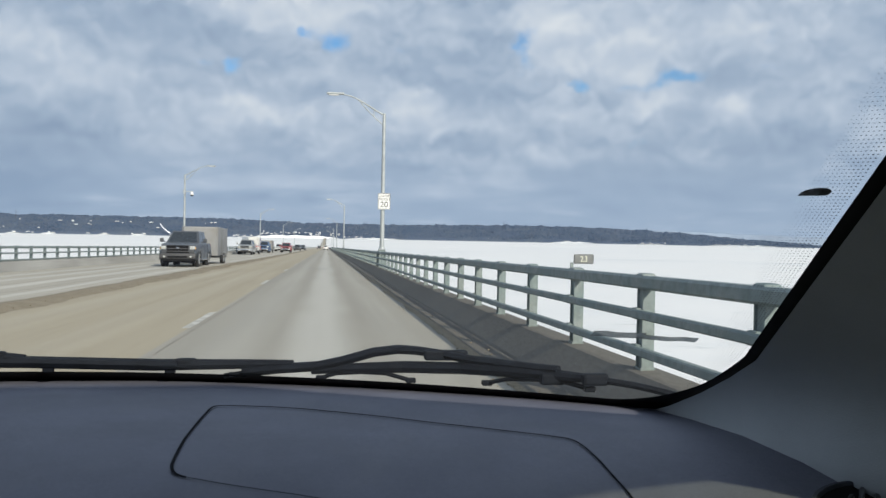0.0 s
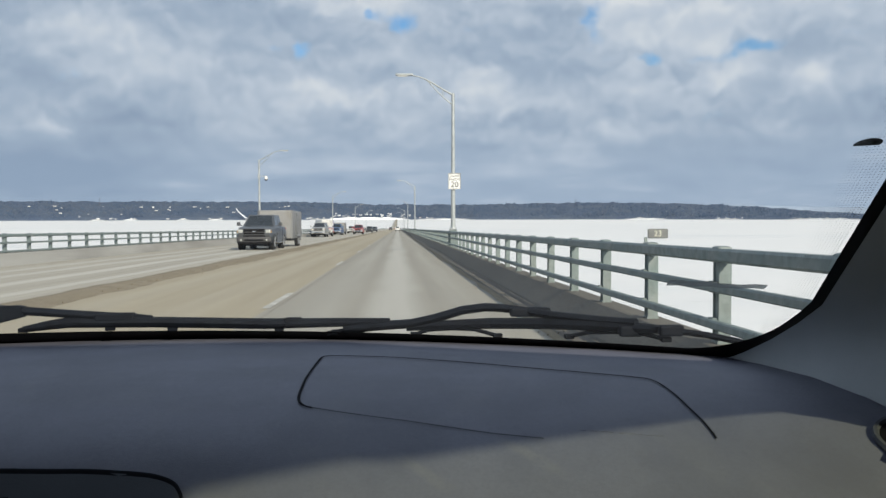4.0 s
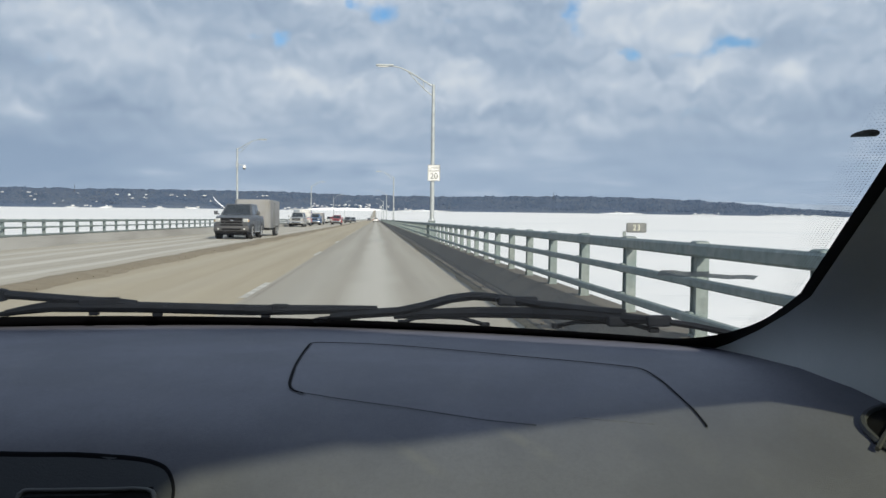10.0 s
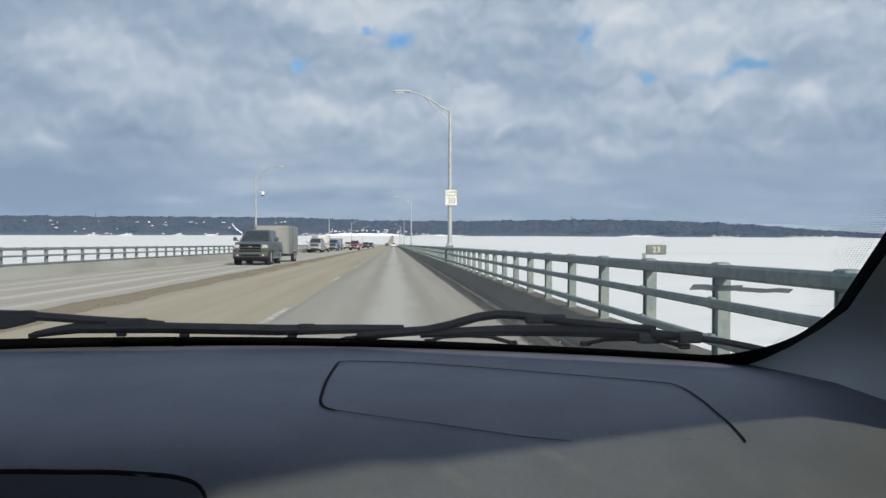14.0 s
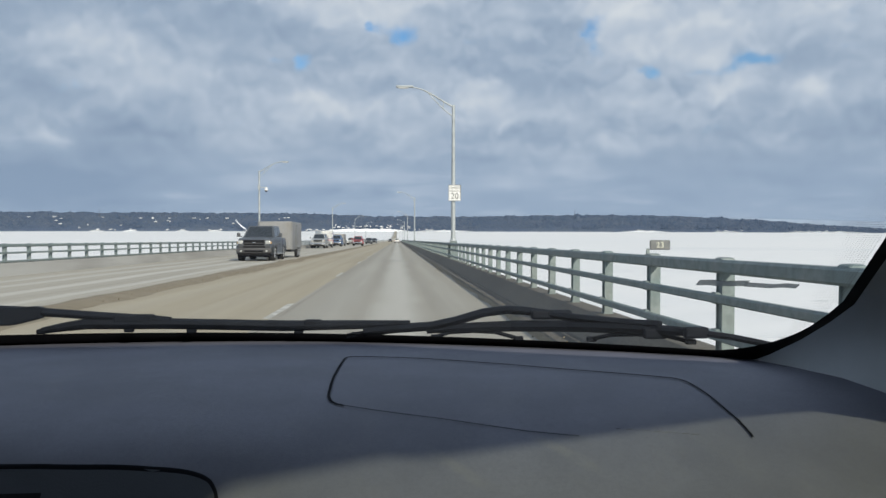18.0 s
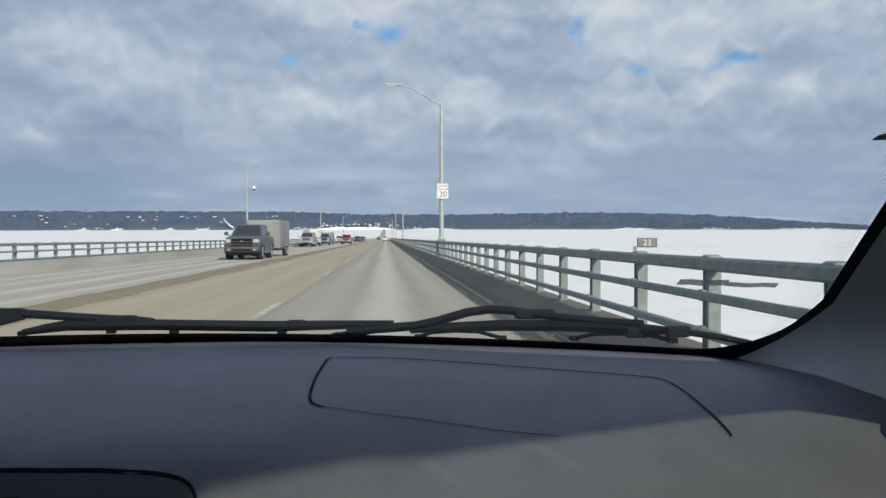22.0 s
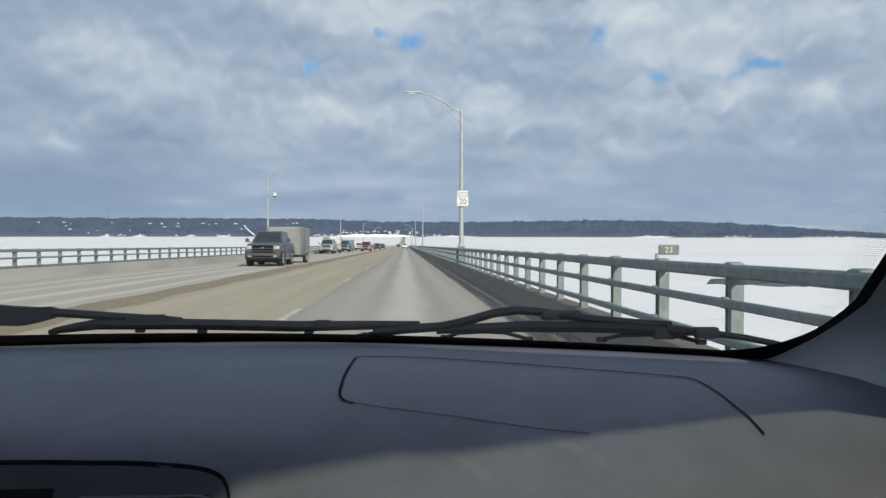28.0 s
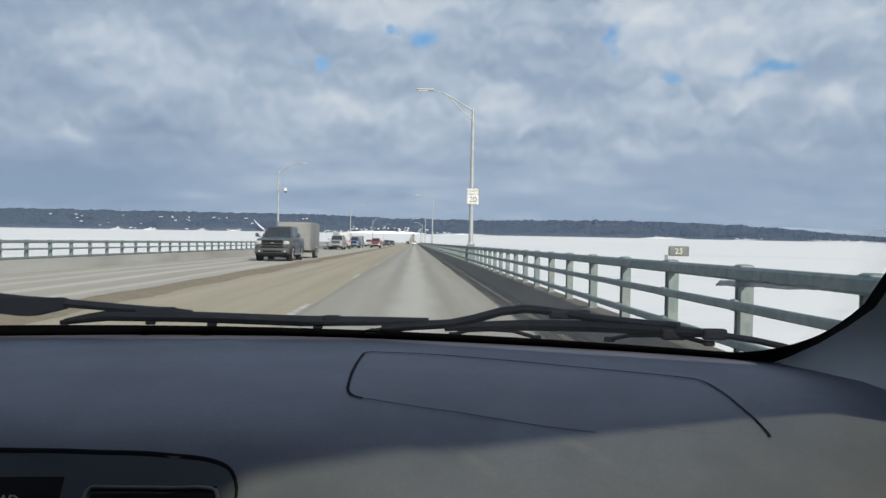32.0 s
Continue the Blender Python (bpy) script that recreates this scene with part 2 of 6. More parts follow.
def road_material(name, base, dust, track, tracks, dust_amount=0.5):
    """Salted bridge pavement: streaks run along the lanes; tracks: (centre, half-width, weight) of the pale worn bands."""
    m = bpy.data.materials.new(name)
    m.use_nodes = True
    N = Nodes(m.node_tree)
    b = N.add("ShaderNodeBsdfPrincipled")
    out = N.add("ShaderNodeOutputMaterial")
    N.link(b.outputs[0], out.inputs[0])
    pos = N.add("ShaderNodeNewGeometry").outputs["Position"]
    sep = N.add("ShaderNodeSeparateXYZ")
    N.link(pos, sep.inputs[0])
    streak = N.noise(N.scaled(pos, (1, 0.02, 0.02)), 2.2, 6, 0.65)
    patch = N.noise(N.scaled(pos, (1, 0.25, 1)), 0.35, 5, 0.6)
    grit = N.noise(pos, 55.0, 3, 0.7)
    wob = N.math("ADD", sep.outputs[0], N.math("MULTIPLY", N.math("SUBTRACT", N.noise(N.scaled(pos, (0.2, 1, 1)), 0.12, 3), 0.5), 0.5))
    c = N.mix(N.math("MULTIPLY", N.ramp(streak, 0.32, 0.68), dust_amount, clamp=True), base, dust)
    c = N.mix(N.math("MULTIPLY", N.ramp(patch, 0.45, 0.75), 0.35), c, tuple(k * 0.75 for k in dust))
    for centre, half, weight in tracks:
        d = N.math("ABSOLUTE", N.math("SUBTRACT", wob, centre))
        f = N.math("MULTIPLY", N.ramp(d, half, half * 0.15), weight)
        c = N.mix(N.math("MULTIPLY", f, N.math("ADD", N.math("MULTIPLY", streak, 0.8), 0.5)), c, track)
    c = N.mix(N.math("MULTIPLY", N.ramp(grit, 0.45, 0.8), 0.3), c, tuple(k * 0.6 for k in base))
    N.link(c, b.inputs["Base Color"])
    b.inputs["Roughness"].default_value = 0.85
    bp = N.add("ShaderNodeBump")
    bp.inputs["Strength"].default_value, bp.inputs["Distance"].default_value = 0.5, 0.008
    N.link(grit, bp.inputs["Height"])
    N.link(bp.outputs[0], b.inputs["Normal"])
    return m


def ice_material():
    m = bpy.data.materials.new("lake_ice")
    m.use_nodes = True
    N = Nodes(m.node_tree)
    b = N.add("ShaderNodeBsdfPrincipled")
    out = N.add("ShaderNodeOutputMaterial")
    N.link(b.outputs[0], out.inputs[0])
    pos = N.add("ShaderNodeNewGeometry").outputs["Position"]
    wide = N.noise(N.scaled(pos, (0.35, 1, 1)), 0.006, 6, 0.6, 0.6)
    drift = N.noise(N.scaled(pos, (0.3, 1, 1)), 0.06, 7, 0.66, 0.8)
    crack = N.noise(N.scaled(pos, (0.25, 1, 1)), 0.16, 5, 0.7, 1.5)
    c = N.mix(N.ramp(wide, 0.45, 0.72), (0.75, 0.745, 0.735), (0.655, 0.665, 0.67))
    c = N.mix(N.math("MULTIPLY", N.ramp(drift, 0.50, 0.70), 0.5), c, (0.63, 0.65, 0.665))
    c = N.mix(N.math("MULTIPLY", N.ramp(crack, 0.60, 0.68), 0.75), c, (0.46, 0.48, 0.48))
    thin = N.noise(N.scaled(pos, (0.16, 1, 1)), 0.42, 4, 0.6, 1.0)
    c = N.mix(N.math("MULTIPLY", N.ramp(thin, 0.635, 0.68), 0.7), c, (0.42, 0.43, 0.42))
    N.link(c, b.inputs["Base Color"])
    b.inputs["Roughness"].default_value = 0.8
    b.inputs["Specular IOR Level"].default_value = 0.2
    return m


def glass_material(name, tint=(1, 1, 1), gloss=1.0, rough=0.02, dust=0.0):
    """Thin clear glass: mostly straight through, with a Fresnel gloss."""
    m = bpy.data.materials.new(name)
    m.use_nodes = True
    N = Nodes(m.node_tree)
    tr, gl, mx = N.add("ShaderNodeBsdfTransparent"), N.add("ShaderNodeBsdfGlossy"), N.add("ShaderNodeMixShader")
    tr.inputs[0].default_value = (*tint, 1)
    gl.inputs["Roughness"].default_value = rough
    f = N.add("ShaderNodeFresnel")
    f.inputs[0].default_value = 1.45
    N.link(N.math("MULTIPLY", f.outputs[0], gloss), mx.inputs[0])
    N.link(tr.outputs[0], mx.inputs[1])
    N.link(gl.outputs[0], mx.inputs[2])
    out = N.add("ShaderNodeOutputMaterial")
    if dust:
        # a thin film of road dust that scatters the daylight
        vec = N.add("ShaderNodeTexCoord").outputs["Object"]
        film = N.add("ShaderNodeBsdfTranslucent")
        film.inputs[0].default_value = (0.75, 0.75, 0.74, 1)
        top = N.add("ShaderNodeMixShader")
        amount = N.math("ADD", N.math("MULTIPLY", N.noise(vec, 7.0, 4, 0.6), 1.2), N.math("MULTIPLY", N.noise(vec, 60.0, 3, 0.6), 0.6))
        N.link(N.math("MULTIPLY", amount, dust), top.inputs[0])
        N.link(mx.outputs[0], top.inputs[1])
        N.link(film.outputs[0], top.inputs[2])
        mx = top
    N.link(mx.outputs[0], out.inputs[0])
    return m


M = dict(
    outer=road_material("outer_lane", (0.275, 0.257, 0.215), (0.335, 0.312, 0.26), (0.475, 0.458, 0.41), ((0.0, 0.62, 0.85), (-1.1, 0.5, 0.25), (1.1, 0.4, 0.2)), 0.7),
    inner=road_material("inner_lane", (0.31, 0.268, 0.190), (0.38, 0.332, 0.238), (0.40, 0.358, 0.275), ((-3.1, 0.5, 0.4), (-4.6, 0.5, 0.5)), 0.8),
    far=road_material("oncoming_lanes", (0.32, 0.295, 0.245), (0.42, 0.39, 0.32), (0.53, 0.505, 0.45),
                      ((-7.0, 0.3, 0.7), (-8.4, 0.4, 0.7), (-9.9, 0.35, 0.6), (-11.2, 0.4, 0.5)), 0.9),
    # dirt stains plus the railing's cast shade, painted as a dark strip
    gutter=material("stained_shaded_gutter", (0.085, 0.078, 0.066), 0.85, vary=0.25, scale=1.6, bump=0.4, bump_scale=25, second=(0.150, 0.135, 0.110), stretch=(1, 0.15, 1), space="World"),
    dirt=material("road_dirt", (0.165, 0.134, 0.086), 0.95, vary=0.3, scale=2.6, bump=0.9, bump_scale=18, second=(0.265, 0.222, 0.152), space="World"),
    paint=material("worn_paint", (0.50, 0.49, 0.45), 0.8, vary=0.2, scale=3.5, second=(0.34, 0.325, 0.285), space="World"),
    seam=material("tar_seam", (0.25, 0.228, 0.188), 0.7, vary=0.2, space="World"),
    concrete=material("kerb_concrete", (0.30, 0.29, 0.27), 0.9, vary=0.18, scale=0.8, bump=0.4, bump_scale=20, second=(0.20, 0.19, 0.175), space="World"),
    steel=material("green_steel", (0.128, 0.168, 0.168), 0.6, vary=0.22, scale=2.6, second=(0.215, 0.245, 0.235), fine=14, bump=0.25, bump_scale=30, space="World"),
    galv=material("galvanised", (0.37, 0.395, 0.40), 0.5, metal=0.25, vary=0.1, scale=2),
    ice=ice_material(),
    # grime and the shade on the kerb's road face, both in the colour
    grime_shade=material("grimy_shaded_kerb", (0.100, 0.093, 0.080), 0.9, vary=0.18, scale=1.1, bump=0.4, bump_scale=16, second=(0.145, 0.135, 0.115), stretch=(1, 0.2, 1), space="World"),
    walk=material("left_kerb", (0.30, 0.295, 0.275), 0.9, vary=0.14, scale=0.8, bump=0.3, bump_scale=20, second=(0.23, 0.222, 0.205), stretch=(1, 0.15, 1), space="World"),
    # blue distance haze is put into the colours of the woods and far shore
    wood=material("hazed_woods", (0.066, 0.089, 0.136), 1.0, vary=0.26, scale=0.009, fine=0.13, second=(0.108, 0.132, 0.172), stretch=(1, 0.6, 3.5), space="World", spec=0.1),
    haze=material("hazed_shore", (0.30, 0.36, 0.45), 1.0, vary=0.1, scale=0.004, space="World", spec=0.0),
    housewall=material("house_wall", (0.62, 0.61, 0.58), 0.8, vary=0.1, scale=0.4, per_object=0.55),
    snow=material("snow", (0.82, 0.84, 0.87), 0.9, vary=0.06, scale=0.02, space="World"),
    dash=material("dash_vinyl", (0.112, 0.116, 0.149), 0.62, vary=0.12, scale=9, second=(0.096, 0.100, 0.130), fine=300, bump=0.18, bump_scale=900),
    trim=material("pillar_trim", (0.40, 0.42, 0.43), 0.75, vary=0.05, scale=5, fine=200, bump=0.15, bump_scale=700),
    crease=material("dash_crease", (0.066, 0.069, 0.085), 0.7, vary=0.1, scale=20),
    black=material("black_rubber", (0.005, 0.0065, 0.010), 0.7, vary=0.3, scale=30, second=(0.008, 0.010, 0.014), spec=0.1),
    gap=material("dark_gap", (0.010, 0.0105, 0.014), 0.9, vary=0.2, spec=0.1),
    frit=material("black_frit", (0.006, 0.006, 0.007), 0.6, vary=0.1, spec=0.15),
    cabin=material("cabin_lining", (0.065, 0.066, 0.070), 0.9, vary=0.06, scale=8),
    glass=glass_material("windscreen_glass", (0.985, 0.995, 0.99), 0.02, dust=0.022),
    side_glass=glass_material("green_tinted_glass", (0.79, 0.81, 0.70), 0.02),
    body=material("own_paint", (0.05, 0.055, 0.06), 0.4, vary=0.1, scale=1.5, coat=0.2),
    tyre=material("tyre", (0.02, 0.02, 0.021), 0.85, vary=0.2, scale=8),
    rim=material("alloy", (0.5, 0.5, 0.5), 0.35, metal=0.8, vary=0.1, scale=10),
    chrome=material("chrome", (0.62, 0.63, 0.64), 0.22, metal=0.9, vary=0.06, scale=12),
    window=material("tinted_window", (0.025, 0.03, 0.035), 0.08, vary=0.1, scale=3),
    plastic=material("grey_plastic", (0.06, 0.06, 0.062), 0.6, vary=0.1, scale=8),
    lamp=material("headlamp", (0.42, 0.43, 0.42), 0.15, vary=0.08, scale=20),
    red_lamp=material("tail_lamp", (0.35, 0.02, 0.015), 0.2, vary=0.1, scale=20),
    amber=material("amber_lens", (0.50, 0.33, 0.17), 0.25, vary=0.1, scale=20),
    white=material("white_panel", (0.66, 0.66, 0.645), 0.5, vary=0.05, scale=1.5, second=(0.62, 0.60, 0.56)),
    red=material("red_stripe", (0.45, 0.06, 0.055), 0.5, vary=0.08, scale=3),
    navy=material("navy_panel", (0.045, 0.05, 0.19), 0.5, vary=0.08, scale=3),
    sign=material("sign_sheet", (0.72, 0.72, 0.70), 0.6, vary=0.05, scale=6),
    ink=material("sign_ink", (0.02, 0.02, 0.02), 0.7, vary=0.1, scale=20),
    olive=material("marker_plate", (0.16, 0.165, 0.16), 0.6, vary=0.12, scale=15),
    digit=material("marker_digit", (0.62, 0.62, 0.50), 0.6, vary=0.08, scale=20),
)


def pale_streaks(m, lines, width, tone, amount):
    """Adds pale streaks along short lines (x0, y0, x1, y1), seen from above, and a mottled film of dust."""
    tree = m.node_tree
    N = Nodes(tree, True)
    b = tree.nodes["Principled BSDF"]
    c = b.inputs["Base Color"].links[0].from_socket
    vec = N.add("ShaderNodeTexCoord").outputs["Object"]
    sep = N.add("ShaderNodeSeparateXYZ")
    N.link(vec, sep.inputs[0])
    x, y = sep.outputs[0], sep.outputs[1]
    rag = N.noise(vec, 45.0, 4, 0.6)
    for x0, y0, x1, y1 in lines:
        d = Vector((x1 - x0, y1 - y0))
        n = d.length
        d /= n
        along = N.math("ADD", N.math("MULTIPLY", N.math("SUBTRACT", x, x0), d.x), N.math("MULTIPLY", N.math("SUBTRACT", y, y0), d.y))
        off = N.math("ABSOLUTE", N.math("ADD", N.math("MULTIPLY", N.math("SUBTRACT", x, x0), -d.y), N.math("MULTIPLY", N.math("SUBTRACT", y, y0), d.x)))
        f = N.math("MULTIPLY", N.ramp(off, width, width * 0.2), N.math("MULTIPLY", N.ramp(along, -0.012, 0.012), N.ramp(along, n + 0.012, n - 0.012)))
        c = N.mix(N.math("MULTIPLY", N.math("MULTIPLY", f, amount), N.ramp(rag, 0.25, 0.6)), c, tone)
    film = N.ramp(N.noise(N.scaled(vec, (1, 0.6, 1)), 16.0, 5, 0.65, 0.8), 0.46, 0.72)
    c = N.mix(N.math("MULTIPLY", film, amount * 0.42), c, tone)
    N.link(c, b.inputs["Base Color"])


pale_streaks(M["dash"], ((0.0206, 0.6621, 0.0626, 0.6246), (0.1047, 0.6781, 0.1456, 0.6387)), 0.008, (0.175, 0.172, 0.175), 0.34)


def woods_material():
    """Distant tree crowns, each with its own tone; the blue of miles of air is mixed into the colour."""
    m = bpy.data.materials.new("hazed_crowns")
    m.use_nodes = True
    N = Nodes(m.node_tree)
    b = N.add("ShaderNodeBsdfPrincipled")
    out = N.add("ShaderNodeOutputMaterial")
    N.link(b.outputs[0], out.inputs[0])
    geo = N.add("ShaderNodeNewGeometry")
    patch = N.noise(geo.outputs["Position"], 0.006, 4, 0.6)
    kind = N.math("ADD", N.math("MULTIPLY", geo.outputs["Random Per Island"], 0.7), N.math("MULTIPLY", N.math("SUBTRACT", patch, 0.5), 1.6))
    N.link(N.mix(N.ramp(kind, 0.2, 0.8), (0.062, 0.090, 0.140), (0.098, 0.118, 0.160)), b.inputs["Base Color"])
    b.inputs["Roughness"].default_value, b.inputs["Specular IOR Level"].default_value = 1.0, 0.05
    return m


M["crowns"] = woods_material()


def paint_mat(name, color, metal=0.3, dirt=0.25):
    return material(name, color, 0.38, metal=metal, vary=0.08, scale=1.2, fine=8, coat=0.25,
                    second=tuple(c * (1 - dirt) + 0.18 * dirt for c in color))


# ---- building helpers ----
def part(name, bm, mat, parent=None, label="", smooth=None):
    """Links a bmesh as one mesh object, under a thing or a part."""
    me = bpy.data.meshes.new(name)
    if smooth is not None:
        for f in bm.faces:
            f.smooth = True
        for e in bm.edges:
            if len(e.link_faces) == 2 and e.calc_face_angle(0) > radians(smooth):
                e.smooth = False
    bm.to_mesh(me)
    bm.free()
    me.materials.append(mat)
    ob = new(name, me)
    if parent is not None:
        ob.parent = parent
    if label:
        tagged(ob, label)
    return ob


def thing(name, label, category, m=None, group="", kind=""):
    ob = new(name)
    ob.empty_display_size = 0.2
    if m is not None:
        ob.matrix_basis = m
    return tagged(ob, label, category, group, kind)


def box(bm, x0, x1, y0, y1, z0, z1, bevel=0.0, seg=1, m=None):
    r = bmesh.ops.create_cube(bm, size=1.0)
    mt = Matrix.Translation(((x0 + x1) / 2, (y0 + y1) / 2, (z0 + z1) / 2)) @ Matrix.Diagonal((x1 - x0, y1 - y0, z1 - z0, 1))
    bmesh.ops.transform(bm, matrix=mt, verts=r["verts"])
    vs = r["verts"]
    if bevel:
        es = list({e for v in vs for e in v.link_edges})
        g = bmesh.ops.bevel(bm, geom=es, offset=bevel, segments=seg, affect="EDGES", profile=0.5)
        vs = list({v for f in g["faces"] for v in f.verts} | {v for v in vs if v.is_valid})
        vs = list({w for v in vs for e in v.link_edges for w in e.verts})
    if m is not None:
        bmesh.ops.transform(bm, matrix=m, verts=vs)
    return vs


def rod(bm, a, b, r0, r1=None, seg=12):
    a, b = Vector(a), Vector(b)
    r1 = r0 if r1 is None else r1
    d = b - a
    g = bmesh.ops.create_cone(bm, cap_ends=True, segments=seg, radius1=r0, radius2=r1, depth=d.length)
    bmesh.ops.transform(bm, matrix=Matrix.Translation((a + b) / 2) @ d.to_track_quat("Z", "Y").to_matrix().to_4x4(), verts=g["verts"])
    return g["verts"]


def tube(bm, pts, radii, seg=8, flat=1.0, up=(0, 0, 1)):
    """A tube along pts. radii: one number or one for each point; flat: its height over its width."""
    pts = [Vector(p) for p in pts]
    radii = [radii] * len(pts) if isinstance(radii, (int, float)) else radii
    rings = []
    for i, p in enumerate(pts):
        d = (pts[min(i + 1, len(pts) - 1)] - pts[max(i - 1, 0)]).normalized()
        s = d.cross(Vector(up)).normalized()
        u = s.cross(d)
        rings.append([bm.verts.new(p + s * math.cos(k * math.tau / seg) * radii[i] + u * math.sin(k * math.tau / seg) * radii[i] * flat) for k in range(seg)])
    for a, b in zip(rings, rings[1:]):
        for k in range(seg):
            bm.faces.new((a[k], a[(k + 1) % seg], b[(k + 1) % seg], b[k]))
    bm.faces.new(rings[0][::-1])
    bm.faces.new(rings[-1])
    bmesh.ops.recalc_face_normals(bm, faces=bm.faces)


def grid(bm, rows):
    """A sheet through rows of points."""
    vs = [[bm.verts.new(p) for p in r] for r in rows]
    for a, b in zip(vs, vs[1:]):
        for k in range(len(a) - 1):
            bm.faces.new((a[k], a[k + 1], b[k + 1], b[k]))
    return vs


def prism(bm, outline, axis_from, axis_to, axis="x"):
    """Extrudes an outline of (u, v) points along an axis: u, v are the other two axes in order."""
    def at(u, v, w):
        return {"x": (w, u, v), "y": (u, w, v), "z": (u, v, w)}[axis]
    a = [bm.verts.new(at(u, v, axis_from)) for u, v in outline]
    b = [bm.verts.new(at(u, v, axis_to)) for u, v in outline]
    n = len(outline)
    bm.faces.new(a)
    bm.faces.new(b[::-1])
    for i in range(n):
        bm.faces.new((a[i], b[i], b[(i + 1) % n], a[(i + 1) % n]))
    bmesh.ops.recalc_face_normals(bm, faces=bm.faces)


def solidify(ob, thick, offset=-1.0):
    md = ob.modifiers.new("thickness", "SOLIDIFY")
    md.thickness, md.offset = thick, offset
    return ob


def letters(text, size, mat, parent, m, name="lettering", label=""):
    cu = bpy.data.curves.new(name, "FONT")
    cu.body, cu.size, cu.align_x, cu.align_y, cu.extrude = text, size, "CENTER", "CENTER", 0.0015
    cu.materials.append(mat)
    ob = new(name, cu)
    ob.parent = parent
    ob.matrix_basis = m
    return tagged(ob, label) if label else ob


def prof(s):
    """Height of the deck at s metres ahead: downhill, then levelling out low over the ice towards the shore."""
    if s < 1250:
        return -SLOPE * s
    f = min(s, 1450) - 1250
    z = -SLOPE * 1250 - SLOPE * (f - f * f / 400)
    return z


def ribbon(name, mat, profile, s0, s1, step=8.0, label="", category="", closed=False, parent=None):
    """A strip of the bridge along s: profile gives (x, z) across."""
    bm = bmesh.new()
    n = max(1, round((s1 - s0) / step))
    rows = []
    for i in range(n + 1):
        s = s0 + (s1 - s0) * i / n
        k = 1 - 0.42 * min(1.0, max(0.0, (s - 1150) / 350))      # narrower beyond the long span
        rows.append([(-5.3 + (x + 5.3) * k, s, z + prof(s)) for x, z in profile])
    grid(bm, rows)
    bmesh.ops.recalc_face_normals(bm, faces=bm.faces)
    ob = part(name, bm, mat, parent)
    if parent is None:
        tagged(ob, label, category, kind="structure")
    return ob


# ---- ground, hills, bridge ----
LAKE = -24.0
bm = bmesh.new()
rs = [0, 60, 200, 600, 1500, 3000, 4700]
vs = [[bm.verts.new((r * math.sin(k * math.tau / 64), r * math.cos(k * math.tau / 64), LAKE)) for k in range(64)] for r in rs[1:]]
c = bm.verts.new((0, 0, LAKE))
for k in range(64):
    bm.faces.new((c, vs[0][(k + 1) % 64], vs[0][k]))
    for a, b in zip(vs, vs[1:]):
        bm.faces.new((a[k], a[(k + 1) % 64], b[(k + 1) % 64], b[k]))
bmesh.ops.recalc_face_normals(bm, faces=bm.faces)
for f in bm.faces:
    if f.normal.z < 0:
        f.normal_flip()
tagged(part("ground", bm, M["ice"]), "frozen lake under wind-blown snow and ice", "ice", kind="structure")


def table(pairs, v):
    for (a, p), (b, q) in zip(pairs, pairs[1:]):
        if a <= v <= b:
            f = (v - a) / (b - a)
            return p + (q - p) * f
    return pairs[0][1] if v < pairs[0][0] else pairs[-1][1]


# wooded ridge on the far shore: height above the lake by azimuth in degrees
RIDGE = ((-60, 90), (-40, 86), (-25, 85), (-13, 87), (-6, 86), (-1, 72), (5, 72), (11, 81), (17, 78), (19.5, 70), (22, 60), (24, 50), (25, 43), (26, 36), (27, 30), (28, 25), (29, 20), (30, 15), (32, 0))
SHORE = 3850.0


def ridge(name, mat, r0, pairs, a0, a1, depth, label, seed, rough=7.0):
    bm = bmesh.new()
    rows = []
    a = a0
    while a <= a1:
        h = table(pairs, a)
        n1 = noise.noise((a * 0.9, seed, 0)) * 0.09 + noise.noise((a * 3.1, seed, 3)) * 0.06
        n2 = noise.noise((a * 9, seed, 7)) * rough * 0.45 + noise.noise((a * 33, seed, 9)) * rough * 0.4 + noise.noise((a * 71, seed, 13)) * rough * 0.4
        base = max(0.0, h * (1 + n1))
        top = max(0.0, base + (n2 if h > 8 else n2 * h / 8))
        s, cc = math.sin(radians(a)), math.cos(radians(a))
        row = [(0, -2), (3, min(base, 3 + 1.5 * noise.noise((a * 4, seed, 11))))]
        for k in range(1, 9):
            f = k / 9
            fold = noise.noise((a * 0.55, f * 3.1, seed)) * 0.06
            row.append((depth * f, base * min(1.0, f ** 0.8 + fold * (1 - f))))
        row += [(depth, top), (depth + 120, 0)]
        rows.append([((r0 + d) * s, (r0 + d) * cc, LAKE + z) for d, z in row])
        a += 0.04
    grid(bm, rows)
    bmesh.ops.recalc_face_normals(bm, faces=bm.faces)
    return tagged(part(name, bm, mat, None, "", 80), label, "wooded hill", kind="structure")


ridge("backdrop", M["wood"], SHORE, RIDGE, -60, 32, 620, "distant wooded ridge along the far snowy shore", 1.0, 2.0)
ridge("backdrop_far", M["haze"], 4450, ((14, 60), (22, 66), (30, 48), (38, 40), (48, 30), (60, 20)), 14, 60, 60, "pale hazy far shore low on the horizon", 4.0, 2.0)

